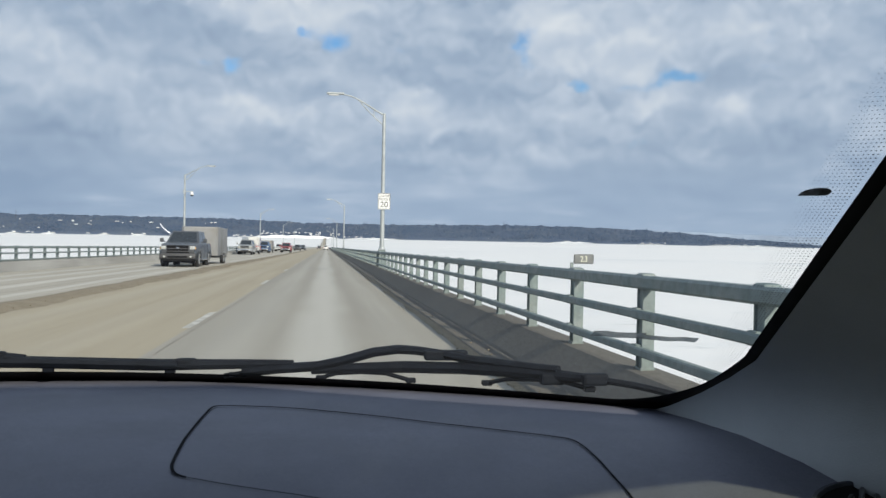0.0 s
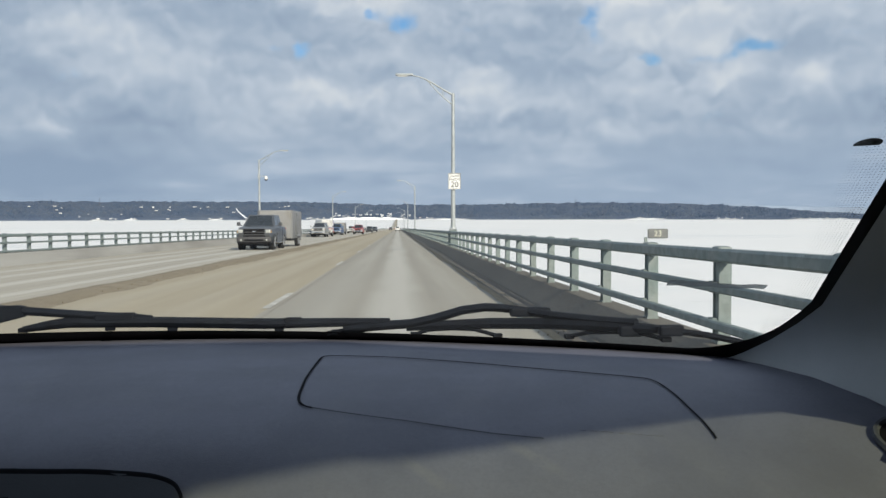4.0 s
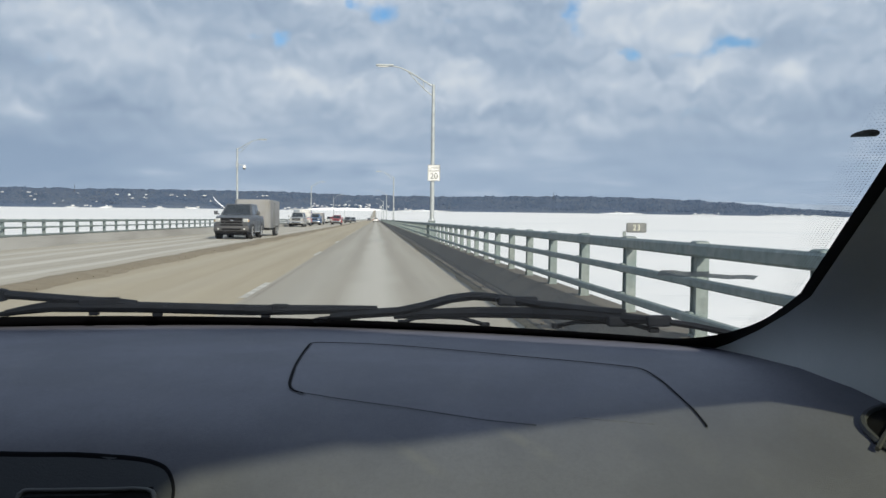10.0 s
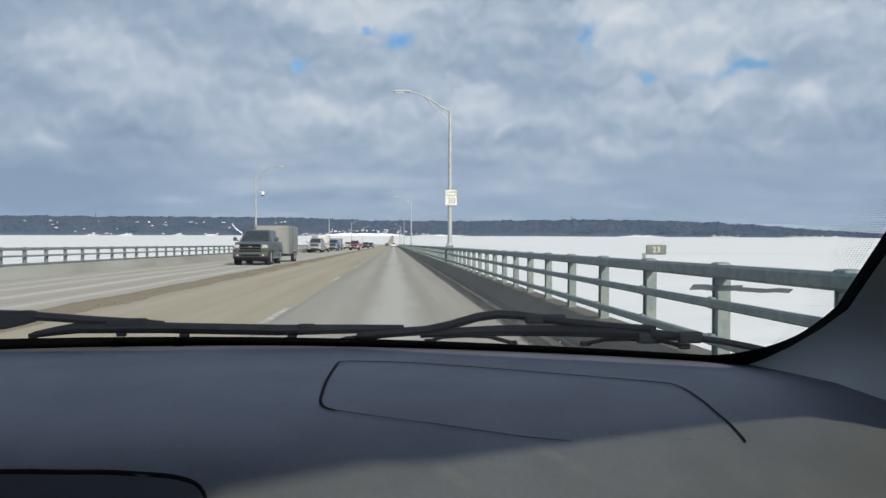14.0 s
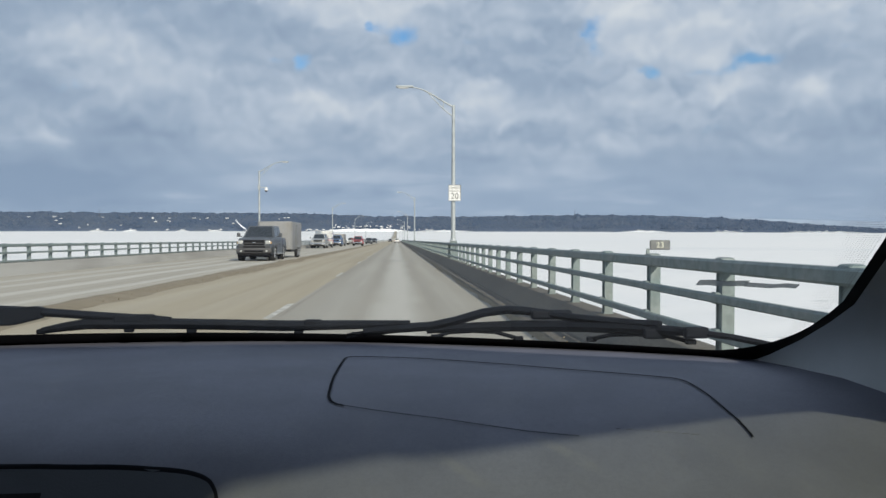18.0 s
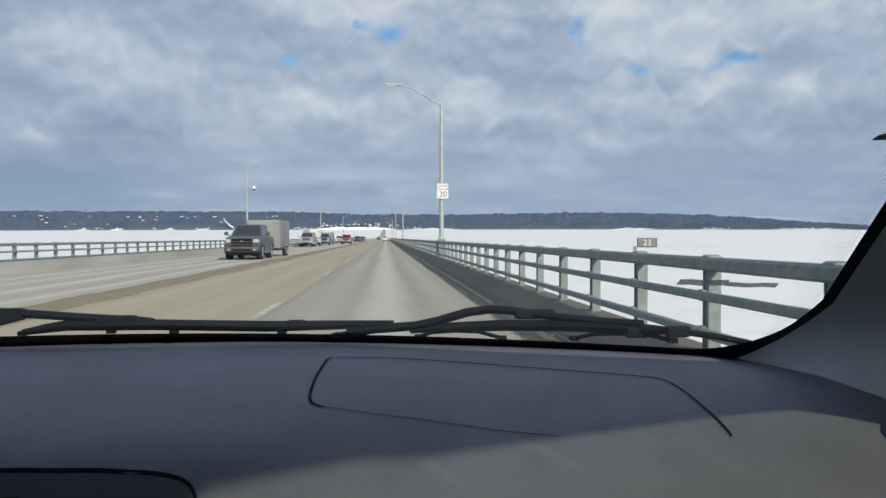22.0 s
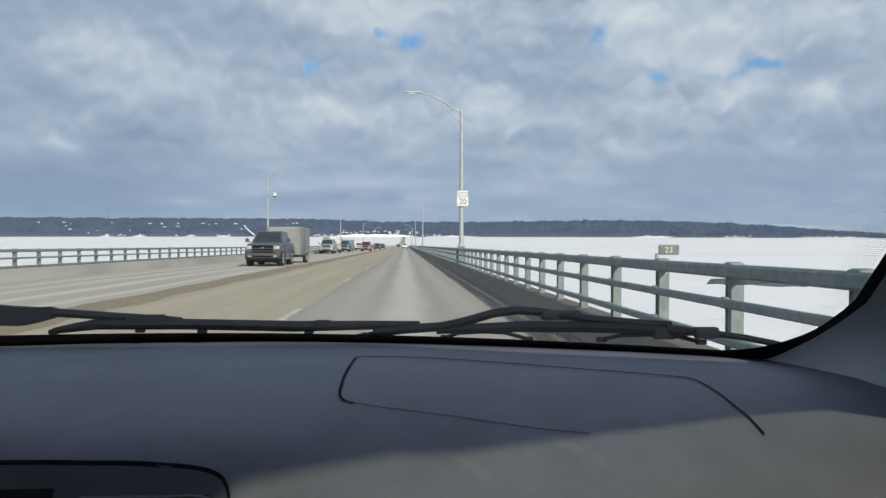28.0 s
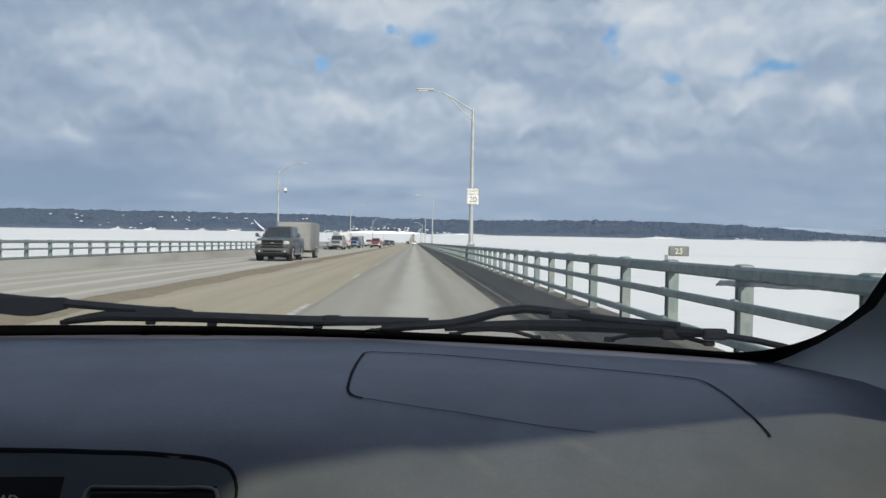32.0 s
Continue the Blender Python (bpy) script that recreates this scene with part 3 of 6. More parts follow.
# the woods on the ridge: crowns by the thousand, dark evergreens among bare grey hardwoods
rnd = random.Random(21)
verts, faces = [], []
for _ in range(26000):
    a = rnd.uniform(-36, 31.5)
    f = rnd.random() ** 1.3
    hill = table(RIDGE, a) * (1 + noise.noise((a * 0.9, 1.0, 0)) * 0.09 + noise.noise((a * 3.1, 1.0, 3)) * 0.06)
    if hill < 6 or noise.noise((a * 2.4, f * 5, 4)) > 0.42 - 0.25 * f:
        continue
    r, g = SHORE + 620 * f, hill * f ** 0.8
    tree, wide = rnd.uniform(4, 8) * (1 if rnd.random() < 0.92 else 1.5), rnd.uniform(3.0, 6.5)
    if f < 0.12:
        tree *= 0.6
    cx, cy, cz = r * math.sin(radians(a)), r * math.cos(radians(a)), LAKE + g - 3
    n0 = len(verts)
    for k in range(5):
        w = wide * rnd.uniform(0.7, 1.2)
        verts.append((cx + w * math.cos(k * 1.2566), cy + w * math.sin(k * 1.2566), cz + tree * rnd.uniform(0.25, 0.5)))
    verts += [(cx, cy, cz - 2), (cx + rnd.uniform(-1.5, 1.5), cy, cz + tree)]
    for k in range(5):
        q = (k + 1) % 5
        faces += [(n0 + k, n0 + q, n0 + 6), (n0 + q, n0 + k, n0 + 5)]
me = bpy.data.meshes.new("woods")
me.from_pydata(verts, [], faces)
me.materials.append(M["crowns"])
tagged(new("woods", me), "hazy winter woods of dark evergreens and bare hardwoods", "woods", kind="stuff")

DECK0, DECK1 = -24.0, 3700.0
XE = 2.20                        # the roadway's edge at the near kerb
XR, XL = 1.68, -12.25            # the roadway's edges
MED0, MED1 = -5.62, -6.02
GUT = 1.80                       # where the gutter, darkened for the railing's shade, begins
ribbon("gutter", M["gutter"], ((XE, -0.002), (GUT + 0.2, -0.001), (GUT, 0.003)), DECK0, DECK1, label="stained gutter beside the kerb, the railing's shade put into its colour", category="gutter")
ribbon("road", M["outer"], ((GUT, 0.002), (XR, 0.004), (0.9, 0.012), (-0.9, 0.018), (-1.93, 0.02)), DECK0, DECK1, label="salt-streaked grey pavement of the outer lane", category="road")
ribbon("road_inner", M["inner"], ((-1.93, 0.02), (-3.7, 0.03), (MED0, 0.035)), DECK0, DECK1, label="dusty tan pavement of the inner lane", category="road")
ribbon("road_oncoming", M["far"], ((MED1, 0.035), (-9.1, 0.03), (XL, 0.0), (XL + XR - XE, -0.004)), DECK0, DECK1, label="pale salted pavement of the oncoming lanes", category="road")
ribbon("median", M["dirt"], ((MED0, 0.03), (MED0 - 0.03, 0.075), (MED0 - 0.2, 0.09), (MED1 + 0.03, 0.075), (MED1, 0.03)), DECK0, DECK1,
       label="low dirt-covered median strip between the carriageways", category="median")
ribbon("deck", M["concrete"], ((2.7, 0.1), (2.7, -1.2), (-13.4, -1.2), (-13.4, 0.1)), DECK0, DECK1, 24, label="concrete bridge deck slab", category="bridge deck")
KERB_R = ((XE - 0.02, -0.03), (XE + 0.01, 0.03), (2.455, 0.27), (2.48, 0.295), (2.52, 0.305), (2.72, 0.31), (2.75, 0.27), (2.75, -0.1))
KERB_L = ((XE - 0.02, -0.03), (XE + 0.01, 0.04), (2.43, 0.38), (2.46, 0.41), (2.52, 0.42), (2.72, 0.42), (2.75, 0.38), (2.75, -0.1))
ribbon("kerb_right", M["grime_shade"], KERB_R, DECK0, DECK1, label="grimy concrete kerb wall under the railing, its shade put into the colour", category="kerb")
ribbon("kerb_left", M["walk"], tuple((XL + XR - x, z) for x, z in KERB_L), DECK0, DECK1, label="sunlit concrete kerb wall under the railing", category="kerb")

# loose grit along the right kerb and by the median
bm = bmesh.new()
rnd = random.Random(4)
rows = []
for i in range(900):
    s = 1 + i * 0.2
    w = 0.10 + 0.10 * noise.noise((s * 0.16, 9.1, 0)) + 0.07 * noise.noise((s * 0.7, 1.7, 0)) + 0.03 * noise.noise((s * 3.1, 5, 0))
    mid_ = GUT + 0.05 * noise.noise((s * 0.11, 2.2, 0))
    rows.append([(mid_ + max(0.01, w * 0.5), s, 0.008 + prof(s)), (mid_ + w * 0.2, s, 0.022 + prof(s)), (mid_ - w * 0.3, s, 0.020 + prof(s)), (mid_ - max(0.02, w), s, 0.009 + prof(s))])
grid(bm, rows)
for f in bm.faces:
    f.normal_update()
    if f.normal.z < 0:
        f.normal_flip()
tagged(part("road_grit", bm, M["dirt"]), "thin ragged line of brown sand along the gutter", "grit", kind="stuff")
bm = bmesh.new()
rows = []
for i in range(500):
    s = 2 + i * 0.5
    w = 0.34 + 0.3 * noise.noise((s * 0.22, 8.7, 0)) + 0.26 * noise.noise((s * 1.3, 3, 0)) + 0.12 * noise.noise((s * 3.1, 6, 0))
    rows.append([(MED0 + max(0.05, w), s, 0.032 + prof(s)), (MED0 + 0.1, s, 0.07 + prof(s)), (MED0 - 0.2, s, 0.098 + prof(s)), (MED1 - max(0.05, w * 0.7), s, 0.04 + prof(s))])
grid(bm, rows)
for f in bm.faces:
    f.normal_update()
    if f.normal.z < 0:
        f.normal_flip()
tagged(part("median_sand", bm, M["dirt"]), "ragged brown sand and slush lying along the median", "sand", kind="stuff")

# loose stones in the grit and frozen lumps along the median
def lumps(name, rnd, count, place, size, mat, label, category):
    bm = bmesh.new()
    for _ in range(count):
        x, s, z = place(rnd)
        r = size * rnd.uniform(0.4, 1.3)
        g = bmesh.ops.create_icosphere(bm, subdivisions=1, radius=r)
        m = Matrix.Translation((x, s, z + prof(s) + r * 0.2)) @ Euler((rnd.uniform(0, 3), rnd.uniform(0, 3), rnd.uniform(0, 6))).to_matrix().to_4x4() @ Matrix.Diagonal((1, rnd.uniform(0.6, 1.6), rnd.uniform(0.4, 0.8), 1))
        bmesh.ops.transform(bm, matrix=m, verts=g["verts"])
    return tagged(part(name, bm, mat), label, category, kind="stuff")


lumps("kerb_gravel", random.Random(7), 500, lambda r: (min(XE, GUT + r.gauss(0.02, 0.12)), 6 + 45 * r.random() ** 1.5, 0.012), 0.010, M["dirt"], "brown gravel and clods lying along the kerb", "gravel")
lumps("median_clods", random.Random(9), 160, lambda r: (MED0 + r.gauss(0.0, 0.25), 9 + 60 * r.random() ** 1.5, 0.07), 0.014, M["dirt"], "frozen dirty slush clods along the median", "slush")

# markings, seam and joints
def strip(name, mat, x0, x1, s0, s1, z, label, category):
    bm = bmesh.new()
    n = max(1, int((s1 - s0) / 6))
    grid(bm, [[(x, s0 + (s1 - s0) * i / n, z + prof(s0 + (s1 - s0) * i / n)) for x in (x1, x0)] for i in range(n + 1)])
    bmesh.ops.recalc_face_normals(bm, faces=bm.faces)
    for f in bm.faces:
        if f.normal.z < 0:
            f.normal_flip()
    return tagged(part(name, bm, mat), label, category, kind="structure")


for i in range(28):
    s = 13.2 + i * 15.2
    strip("lane_dash", M["paint"], -2.02, -1.9, s, s + 3.05, 0.026, "worn white lane dash on the pavement", "road marking")
strip("seam", M["seam"], -1.83, -1.815, -8, 330, 0.024, "dark tar seam between the lanes", "road seam")
for s in (-6.0, 61.0, 122.0, 183.0):
    strip("joint", M["seam"], -1.93, XE - 0.02, s, s + 0.12, 0.024, "dark expansion joint across the lane", "expansion joint")
    strip("joint", M["seam"], MED0, -1.93, s, s + 0.12, 0.038, "dark expansion joint across the lane", "expansion joint")
    strip("joint", M["seam"], XL - 0.45, MED1, s, s + 0.12, 0.038, "dark expansion joint across the oncoming lanes", "expansion joint")

# piers under the deck
for i, s in enumerate((-20, 60, 140, 220, 300, 380)):
    bm = bmesh.new()
    top, zl = prof(s) - 1.2, LAKE - 1
    prism(bm, ((-13, top), (2.6, top), (2.6, top - 1.4), (0.6, top - 2.4), (0.2, zl), (-10.6, zl), (-11, top - 2.4), (-13, top - 1.4)), s - 1.2, s + 1.2, "y")
    tagged(part("bridge_pier", bm, M["concrete"]), "plain concrete pier standing in the lake ice", "bridge pier", "bridge piers", "structure")


# ---- railings ----
POST_STEP = 1.935
POST0 = 6.80 - 5 * POST_STEP
R_X = 2.60


def post_mesh():
    """Steel post: a closed section with a plate face, a base plate and a rounded cap, a bracket at each rail."""
    bm = bmesh.new()
    box(bm, -0.052, 0.052, -0.066, -0.054, 0.21, 0.93, 0.004)
    box(bm, -0.034, 0.034, -0.054, 0.054, 0.21, 0.93)
    box(bm, -0.052, 0.052, 0.054, 0.066, 0.21, 0.93, 0.004)
    box(bm, -0.06, 0.06, -0.072, 0.072, 0.285, 0.305)
    box(bm, -0.07, 0.06, -0.078, 0.078, 0.93, 1.058, 0.028, 2)
    for z in (0.735, 0.445):
        box(bm, -0.10, -0.05, -0.05, 0.05, z - 0.045, z + 0.045, 0.008)
    return bm


def railing(x, side, label, s1, s2=1080):
    t = thing("bridge_railing", label, "railing", group="bridge railings")
    n = int((s1 - POST0) / POST_STEP)
    first = part("post", post_mesh(), M["steel"], t)
    first.matrix_basis = Matrix.Translation((x, POST0, prof(POST0) + 0.022)) @ Matrix.Diagonal((side, 1, 1, 1))
    for i in range(1, n):
        o = first.copy()
        scene.collection.objects.link(o)
        s = POST0 + i * POST_STEP
        o.matrix_basis = Matrix.Translation((x, s, prof(s) + 0.022)) @ Matrix.Diagonal((side, 1, 1, 1))
    for z, hh, w, dx in ((1.007, 0.054, 0.062, 0.02), (0.757, 0.034, 0.036, 0.10), (0.467, 0.034, 0.036, 0.10)):
        bm = bmesh.new()
        k, e = 60, min(w, hh) * 0.35
        ring = ((w, hh - e), (w - e, hh), (e - w, hh), (-w, hh - e), (-w, e - hh), (e - w, -hh), (w - e, -hh), (w, e - hh), (w, hh - e))
        rows = []
        for i in range(k + 1):
            s = POST0 - 4 + (s2 - POST0 + 4) * i / k
            rows.append([(x - side * dx + a, s, z + b + prof(s)) for a, b in ring])
        grid(bm, rows)
        bmesh.ops.remove_doubles(bm, verts=bm.verts, dist=0.0005)
        bmesh.ops.recalc_face_normals(bm, faces=bm.faces)
        part("rail", bm, M["steel"], t, smooth=40)
    return t


railing(R_X, 1, "weathered green steel bridge railing with three rails", 470)
railing(XL + XR - R_X, -1, "weathered green steel railing beside the oncoming lanes", 470)


# ---- lamp posts ----
def lamp_post():
    t = thing("street_lamp", "tall galvanised street lamp with a bracket arm, on the railing kerb", "street lamp", group="bridge street lamps")
    bm = bmesh.new()
    box(bm, -0.17, 0.17, -0.17, 0.17, 0.10, 1.14, 0.02)
    box(bm, -0.21, 0.21, -0.21, 0.21, 0.10, 0.14)
    ped = part("pedestal", bm, M["steel"], t, "green steel pedestal")
    for z0, z1 in ((0.24, 0.60), (0.66, 1.02)):
        bm = bmesh.new()
        box(bm, -0.12, 0.12, -0.178, -0.168, z0, z1, 0.006)
        part("access_plate", bm, M["gap"] if z0 > 0.5 else M["steel"], ped)
    bm = bmesh.new()
    box(bm, -0.19, 0.19, -0.19, 0.19, 1.14, 1.20, 0.015)
    rod(bm, (0, 0, 1.2), (0, 0, 1.28), 0.15, 0.12, 16)
    part("base_plate", bm, M["galv"], t)
    bm = bmesh.new()
    rod(bm, (0, 0, 1.2), (0, 0, 7.9), 0.115, 0.075, 16)
    part("pole", bm, M["galv"], t, smooth=40)
    bm = bmesh.new()
    box(bm, -0.05, 0.05, -0.135, -0.1, 1.75, 1.98, 0.01)
    part("hand_hole_cover", bm, M["galv"], t)
    bm = bmesh.new()
    pts = [(0, 0, 7.82), (-0.5, 0, 8.10), (-1.0, 0, 8.40), (-1.3, 0, 8.56), (-1.5, 0, 8.65), (-1.7, 0, 8.72), (-1.9, 0, 8.76), (-2.05, 0, 8.77)]
    tube(bm, pts, [0.042, 0.04, 0.038, 0.036, 0.034, 0.032, 0.03, 0.03], 8, up=(0, 1, 0))
    part("arm", bm, M["galv"], t, smooth=50)
    bm = bmesh.new()
    tube(bm, [(0, 0, 7.32), (-0.45, 0, 7.68), (-0.9, 0, 8.12), (-1.2, 0, 8.46), (-1.34, 0, 8.57)], 0.026, 8, up=(0, 1, 0))
    part("brace", bm, M["galv"], t, smooth=50)
    bm = bmesh.new()
    rod(bm, (-0.5, 0, 7.72), (-0.5, 0, 8.10), 0.02, 0.02, 8)
    part("strut", bm, M["galv"], t)
    bm = bmesh.new()
    rod(bm, (0, 0, 7.86), (0, 0, 7.92), 0.085, 0.06, 12)
    part("pole_cap", bm, M["galv"], t)
    bm = bmesh.new()
    box(bm, -2.85, -1.98, -0.14, 0.14, 8.76, 8.86, 0.04, 2)
    part("lamp_head", bm, M["galv"], t)
    bm = bmesh.new()
    box(bm, -2.75, -2.25, -0.1, 0.1, 8.72, 8.762, 0.015)
    part("lens", bm, M["sign"], t)
    return t


LAMP_R = [43.5 + 96.0 * i for i in range(5)]
LAMP_L = [86.0 + 96.5 * i for i in range(4)]
first = lamp_post()
first.matrix_basis = pose(2.80, LAMP_R[0], prof(LAMP_R[0]))
for s in LAMP_R[1:]:
    copy_thing(first, pose(2.80, s, prof(s)))
for s in LAMP_L:
    copy_thing(first, pose(XL + XR - 2.86, s, prof(s), 0, 0, 180))


def marker(text, m, label):
    """Small number plate of the bridge on a stub above the railing."""
    t = thing("span_marker", label, "marker sign", m)
    bm = bmesh.new()
    box(bm, -0.105, 0.105, -0.006, 0.006, 0, 0.1, 0.012, 2)
    part("plate", bm, M["olive"], t)
    bm = bmesh.new()
    box(bm, -0.135, -0.105, 0.008, 0.03, -0.05, 0.012)
    box(bm, -0.15, -0.09, 0.0, 0.04, -0.056, -0.046)
    part("stub", bm, M["steel"], t)
    letters(text, 0.085, M["digit"], t, pose(0, -0.0085, 0.048, 90, 0, 0), "digits")
    return t


marker("23", pose(R_X + 0.10, 8.86, prof(8.86) + 1.115), "grey marker plate with pale digits 23 on the railing")

# speed limit for trucks, on the first lamp post
t = thing("speed_sign", "white truck speed limit sign with black letters, on the lamp post", "road sign", pose(2.86, LAMP_R[0] - 0.16, prof(LAMP_R[0]) + 3.55))
bm = bmesh.new()
box(bm, -0.305, 0.305, -0.01, 0.0, -0.40, 0.40, 0.03, 2)
part("panel", bm, M["sign"], t)
bm = bmesh.new()
for x0, x1, z0, z1 in ((-0.285, 0.285, 0.368, 0.38), (-0.285, 0.285, -0.38, -0.368), (-0.285, -0.273, -0.38, 0.38), (0.273, 0.285, -0.38, 0.38)):
    box(bm, x0, x1, -0.014, -0.0095, z0, z1)
part("border", bm, M["ink"], t)
for k, (txt, size, z) in enumerate((("LOADED", 0.150, 0.25), ("TRUCKS", 0.150, 0.09), ("20", 0.40, -0.17))):
    letters(txt, size, M["ink"], t, pose(0, -0.0135, z, 90, 0, 0))
bm = bmesh.new()
for z in (-0.3, 0.3):
    box(bm, -0.12, 0.12, 0.0, 0.07, z - 0.02, z + 0.02)
part("bracket", bm, M["galv"], t)


# ---- the car that carries the camera ----
CAR = thing("car", "dark grey car interior with vinyl dashboard, parked on the bridge", "car", TILT.copy())
CX = -0.30                        # the car's middle, in its own frame
BASE_Z = EYE - 0.139


def glass_y(x):
    return 1.21 - 0.5 * (x - CX) ** 2


def screen(x, z):
    """A point of the windscreen."""
    return (x, glass_y(x) - (z - BASE_Z) / 0.445, z)


def dash_z(x, y):
    """Height of the dashboard's top above the road."""
    k = ((1.25, -0.142), (1.0, -0.136), (0.82, -0.1345), (0.75, -0.1405), (0.70, -0.150), (0.66, -0.163), (0.62, -0.182), (0.58, -0.207), (0.54, -0.240), (0.50, -0.285), (0.47, -0.34), (0.46, -0.42))
    z = table(tuple(reversed(k)), y)
    fall = min(1.0, max(0.0, (-0.04 - x) / 0.14))
    return EYE + z - 0.02 * max(0, x - 0.36) - 0.012 * max(0, -x - 0.2) - 0.9 * fall * max(0.0, 0.665 - y)


# dashboard top with its rolled edge
bm = bmesh.new()
ys = [0.46, 0.465, 0.47, 0.485, 0.5, 0.52, 0.54, 0.56, 0.58, 0.60, 0.62, 0.64, 0.66, 0.68, 0.70, 0.72, 0.75, 0.78, 0.82, 0.88, 0.95, 1.02, 1.1, 1.18, 1.24]
xs = [-1.02 + i * 0.04 for i in range(42)]
grid(bm, [[(x, min(y, glass_y(x) + 0.03), dash_z(x, min(y, glass_y(x) + 0.03))) for x in xs] for y in ys])
bmesh.ops.recalc_face_normals(bm, faces=bm.faces)
for f in bm.faces:
    if f.normal.z < 0:
        f.normal_flip()
DASH = part("dashboard", bm, M["dash"], CAR, "dark grey vinyl dashboard top", 60)


def on_dash(x, y, up=0.0):
    return (x, y, dash_z(x, y) + up)


# seam of the airbag cover: a thin dark groove pressed into the top
def seam(pts, w, name="airbag_seam", mat="gap"):
    bm = bmesh.new()
    rows = []
    for i, (x, y) in enumerate(pts):
        a, b = Vector(pts[max(0, i - 1)]), Vector(pts[min(len(pts) - 1, i + 1)])
        d = (b - a).normalized()
        n = Vector((-d.y, d.x)) * w
        rows.append([on_dash(x + n.x, y + n.y, 0.0012), on_dash(x, y, 0.0018), on_dash(x - n.x, y - n.y, 0.0012)])
    grid(bm, rows)
    bmesh.ops.recalc_face_normals(bm, faces=bm.faces)
    return part(name, bm, M[mat], DASH)


def arc(cx, cy, rx, ry, a0, a1, n=8):
    return [(cx + rx * math.cos(radians(a0 + (a1 - a0) * i / n)), cy + ry * math.sin(radians(a0 + (a1 - a0) * i / n))) for i in range(n + 1)]


def smooth_line(pts, n=4):
    """Rounds a line of points by a spline through them."""
    out_ = []
    p = [Vector(q) for q in (pts[0], *pts, pts[-1])]
    for a, b, c, d in zip(p, p[1:], p[2:], p[3:]):
        for k in range(n):
            t = k / n
            out_.append(tuple(0.5 * (2 * b + (c - a) * t + (2 * a - 5 * b + 4 * c - d) * t * t + (3 * b - a - 3 * c + d) * t ** 3)))
    return out_ + [pts[-1]]


outline = [(-0.046, 0.735), (-0.0545, 0.741), (-0.0595, 0.752), (-0.0615, 0.780), (-0.0615, 0.88), (-0.0602, 0.94), (-0.0585, 0.975), (-0.050, 0.984)]
seam(smooth_line(outline), 0.0013)
outline = [(-0.050, 0.984), (-0.0057, 0.975), (0.0390, 0.957), (0.108, 0.915), (0.154, 0.882), (0.203, 0.849), (0.246, 0.819), (0.2615, 0.810), (0.2685, 0.790), (0.2712, 0.743), (0.2742, 0.706), (0.2768, 0.680), (0.2765, 0.672)]
seam(smooth_line(outline), 0.0010)
seam([(-0.046, 0.735), (-0.02, 0.724), (0.0116, 0.7125), (0.035, 0.7045), (0.056, 0.697), (0.10, 0.684), (0.14, 0.676)], 0.0004, "airbag_crease", "crease")

# windscreen with its black border
ZS = [BASE_Z + 0.012 * i for i in range(38)]


def edge_x(z):
    """The right edge of the clear glass at height z: straight above, rounded into the lower corner."""
    k = z - EYE
    straight = 0.420 - 0.44 * max(0, k + 0.06) if k > -0.06 else 0.420
    return straight


def left_edge(z):
    return 2 * CX - edge_x(z)


bm = bmesh.new()
grid(bm, [[screen(edge_x(z) + 0.06 - (edge_x(z) + 0.06 - left_edge(z) + 0.06) * i / 30, z) for i in range(31)] for z in ZS])
glass = part("windscreen", bm, M["glass"], CAR, "clear car windscreen", 60)
glass.visible_shadow = False


def inner_curve(off):
    """Inner outline of the border on the glass from the left, along the base and up the right side, moved in by off."""
    pts = []
    r = 0.075
    zb = BASE_Z + 0.006
    x = -0.98
    right = 0.420
    while x < right - r:
        pts.append((x, zb + off * 0.5))
        x += 0.04
    for i in range(13):
        a = radians(-90 + 90 * i / 12)
        pts.append((right - r + (r - off) * math.cos(a) + 0.0, zb + 0.052 + (0.052 - off * 0.5) * math.sin(a)))
    z = zb + 0.052
    while z < BASE_Z + 0.42:
        z += 0.012
        pts.append((edge_x(z) - off, z))
    return pts


def inset(p, d):
    x, y, z = p
    return (x, y - d, z - d * 0.45)


o, i_ = inner_curve(-0.03), inner_curve(0.0)
i2 = inner_curve(0.016)
bm = bmesh.new()
grid(bm, [[inset(screen(*a), 0.004) for a in row] for row in (o, i_, i2)])
part("windscreen_border", bm, M["frit"], glass, "black ceramic border of the glass")
# band of small ceramic dots beside the pillar
bm = bmesh.new()
z = BASE_Z + 0.035
while z < BASE_Z + 0.40:
    for k in range(11):
        off = 0.0185 + k * 0.0020
        if z < BASE_Z + 0.075 and k > (z - BASE_Z - 0.03) / 0.004:
            continue
        r = 0.00050 * (1 - 0.05 * k)
        xx = edge_x(z) - off
        if z < BASE_Z + 0.058:
            q = (BASE_Z + 0.058 - z) / 0.052
            xx = 0.420 - 0.075 + (0.075 - off) * math.sqrt(max(0, 1 - q * q))
        vs = [bm.verts.new(inset(screen(xx + r * math.cos(j * math.pi / 3), z + r * 0.42 * math.sin(j * math.pi / 3)), 0.003)) for j in range(6)]
        bm.faces.new(vs)
    z += 0.00165
tagged(part("border_dots", bm, M["frit"], glass, "fine black dot pattern along the pillar"), kind="stuff")

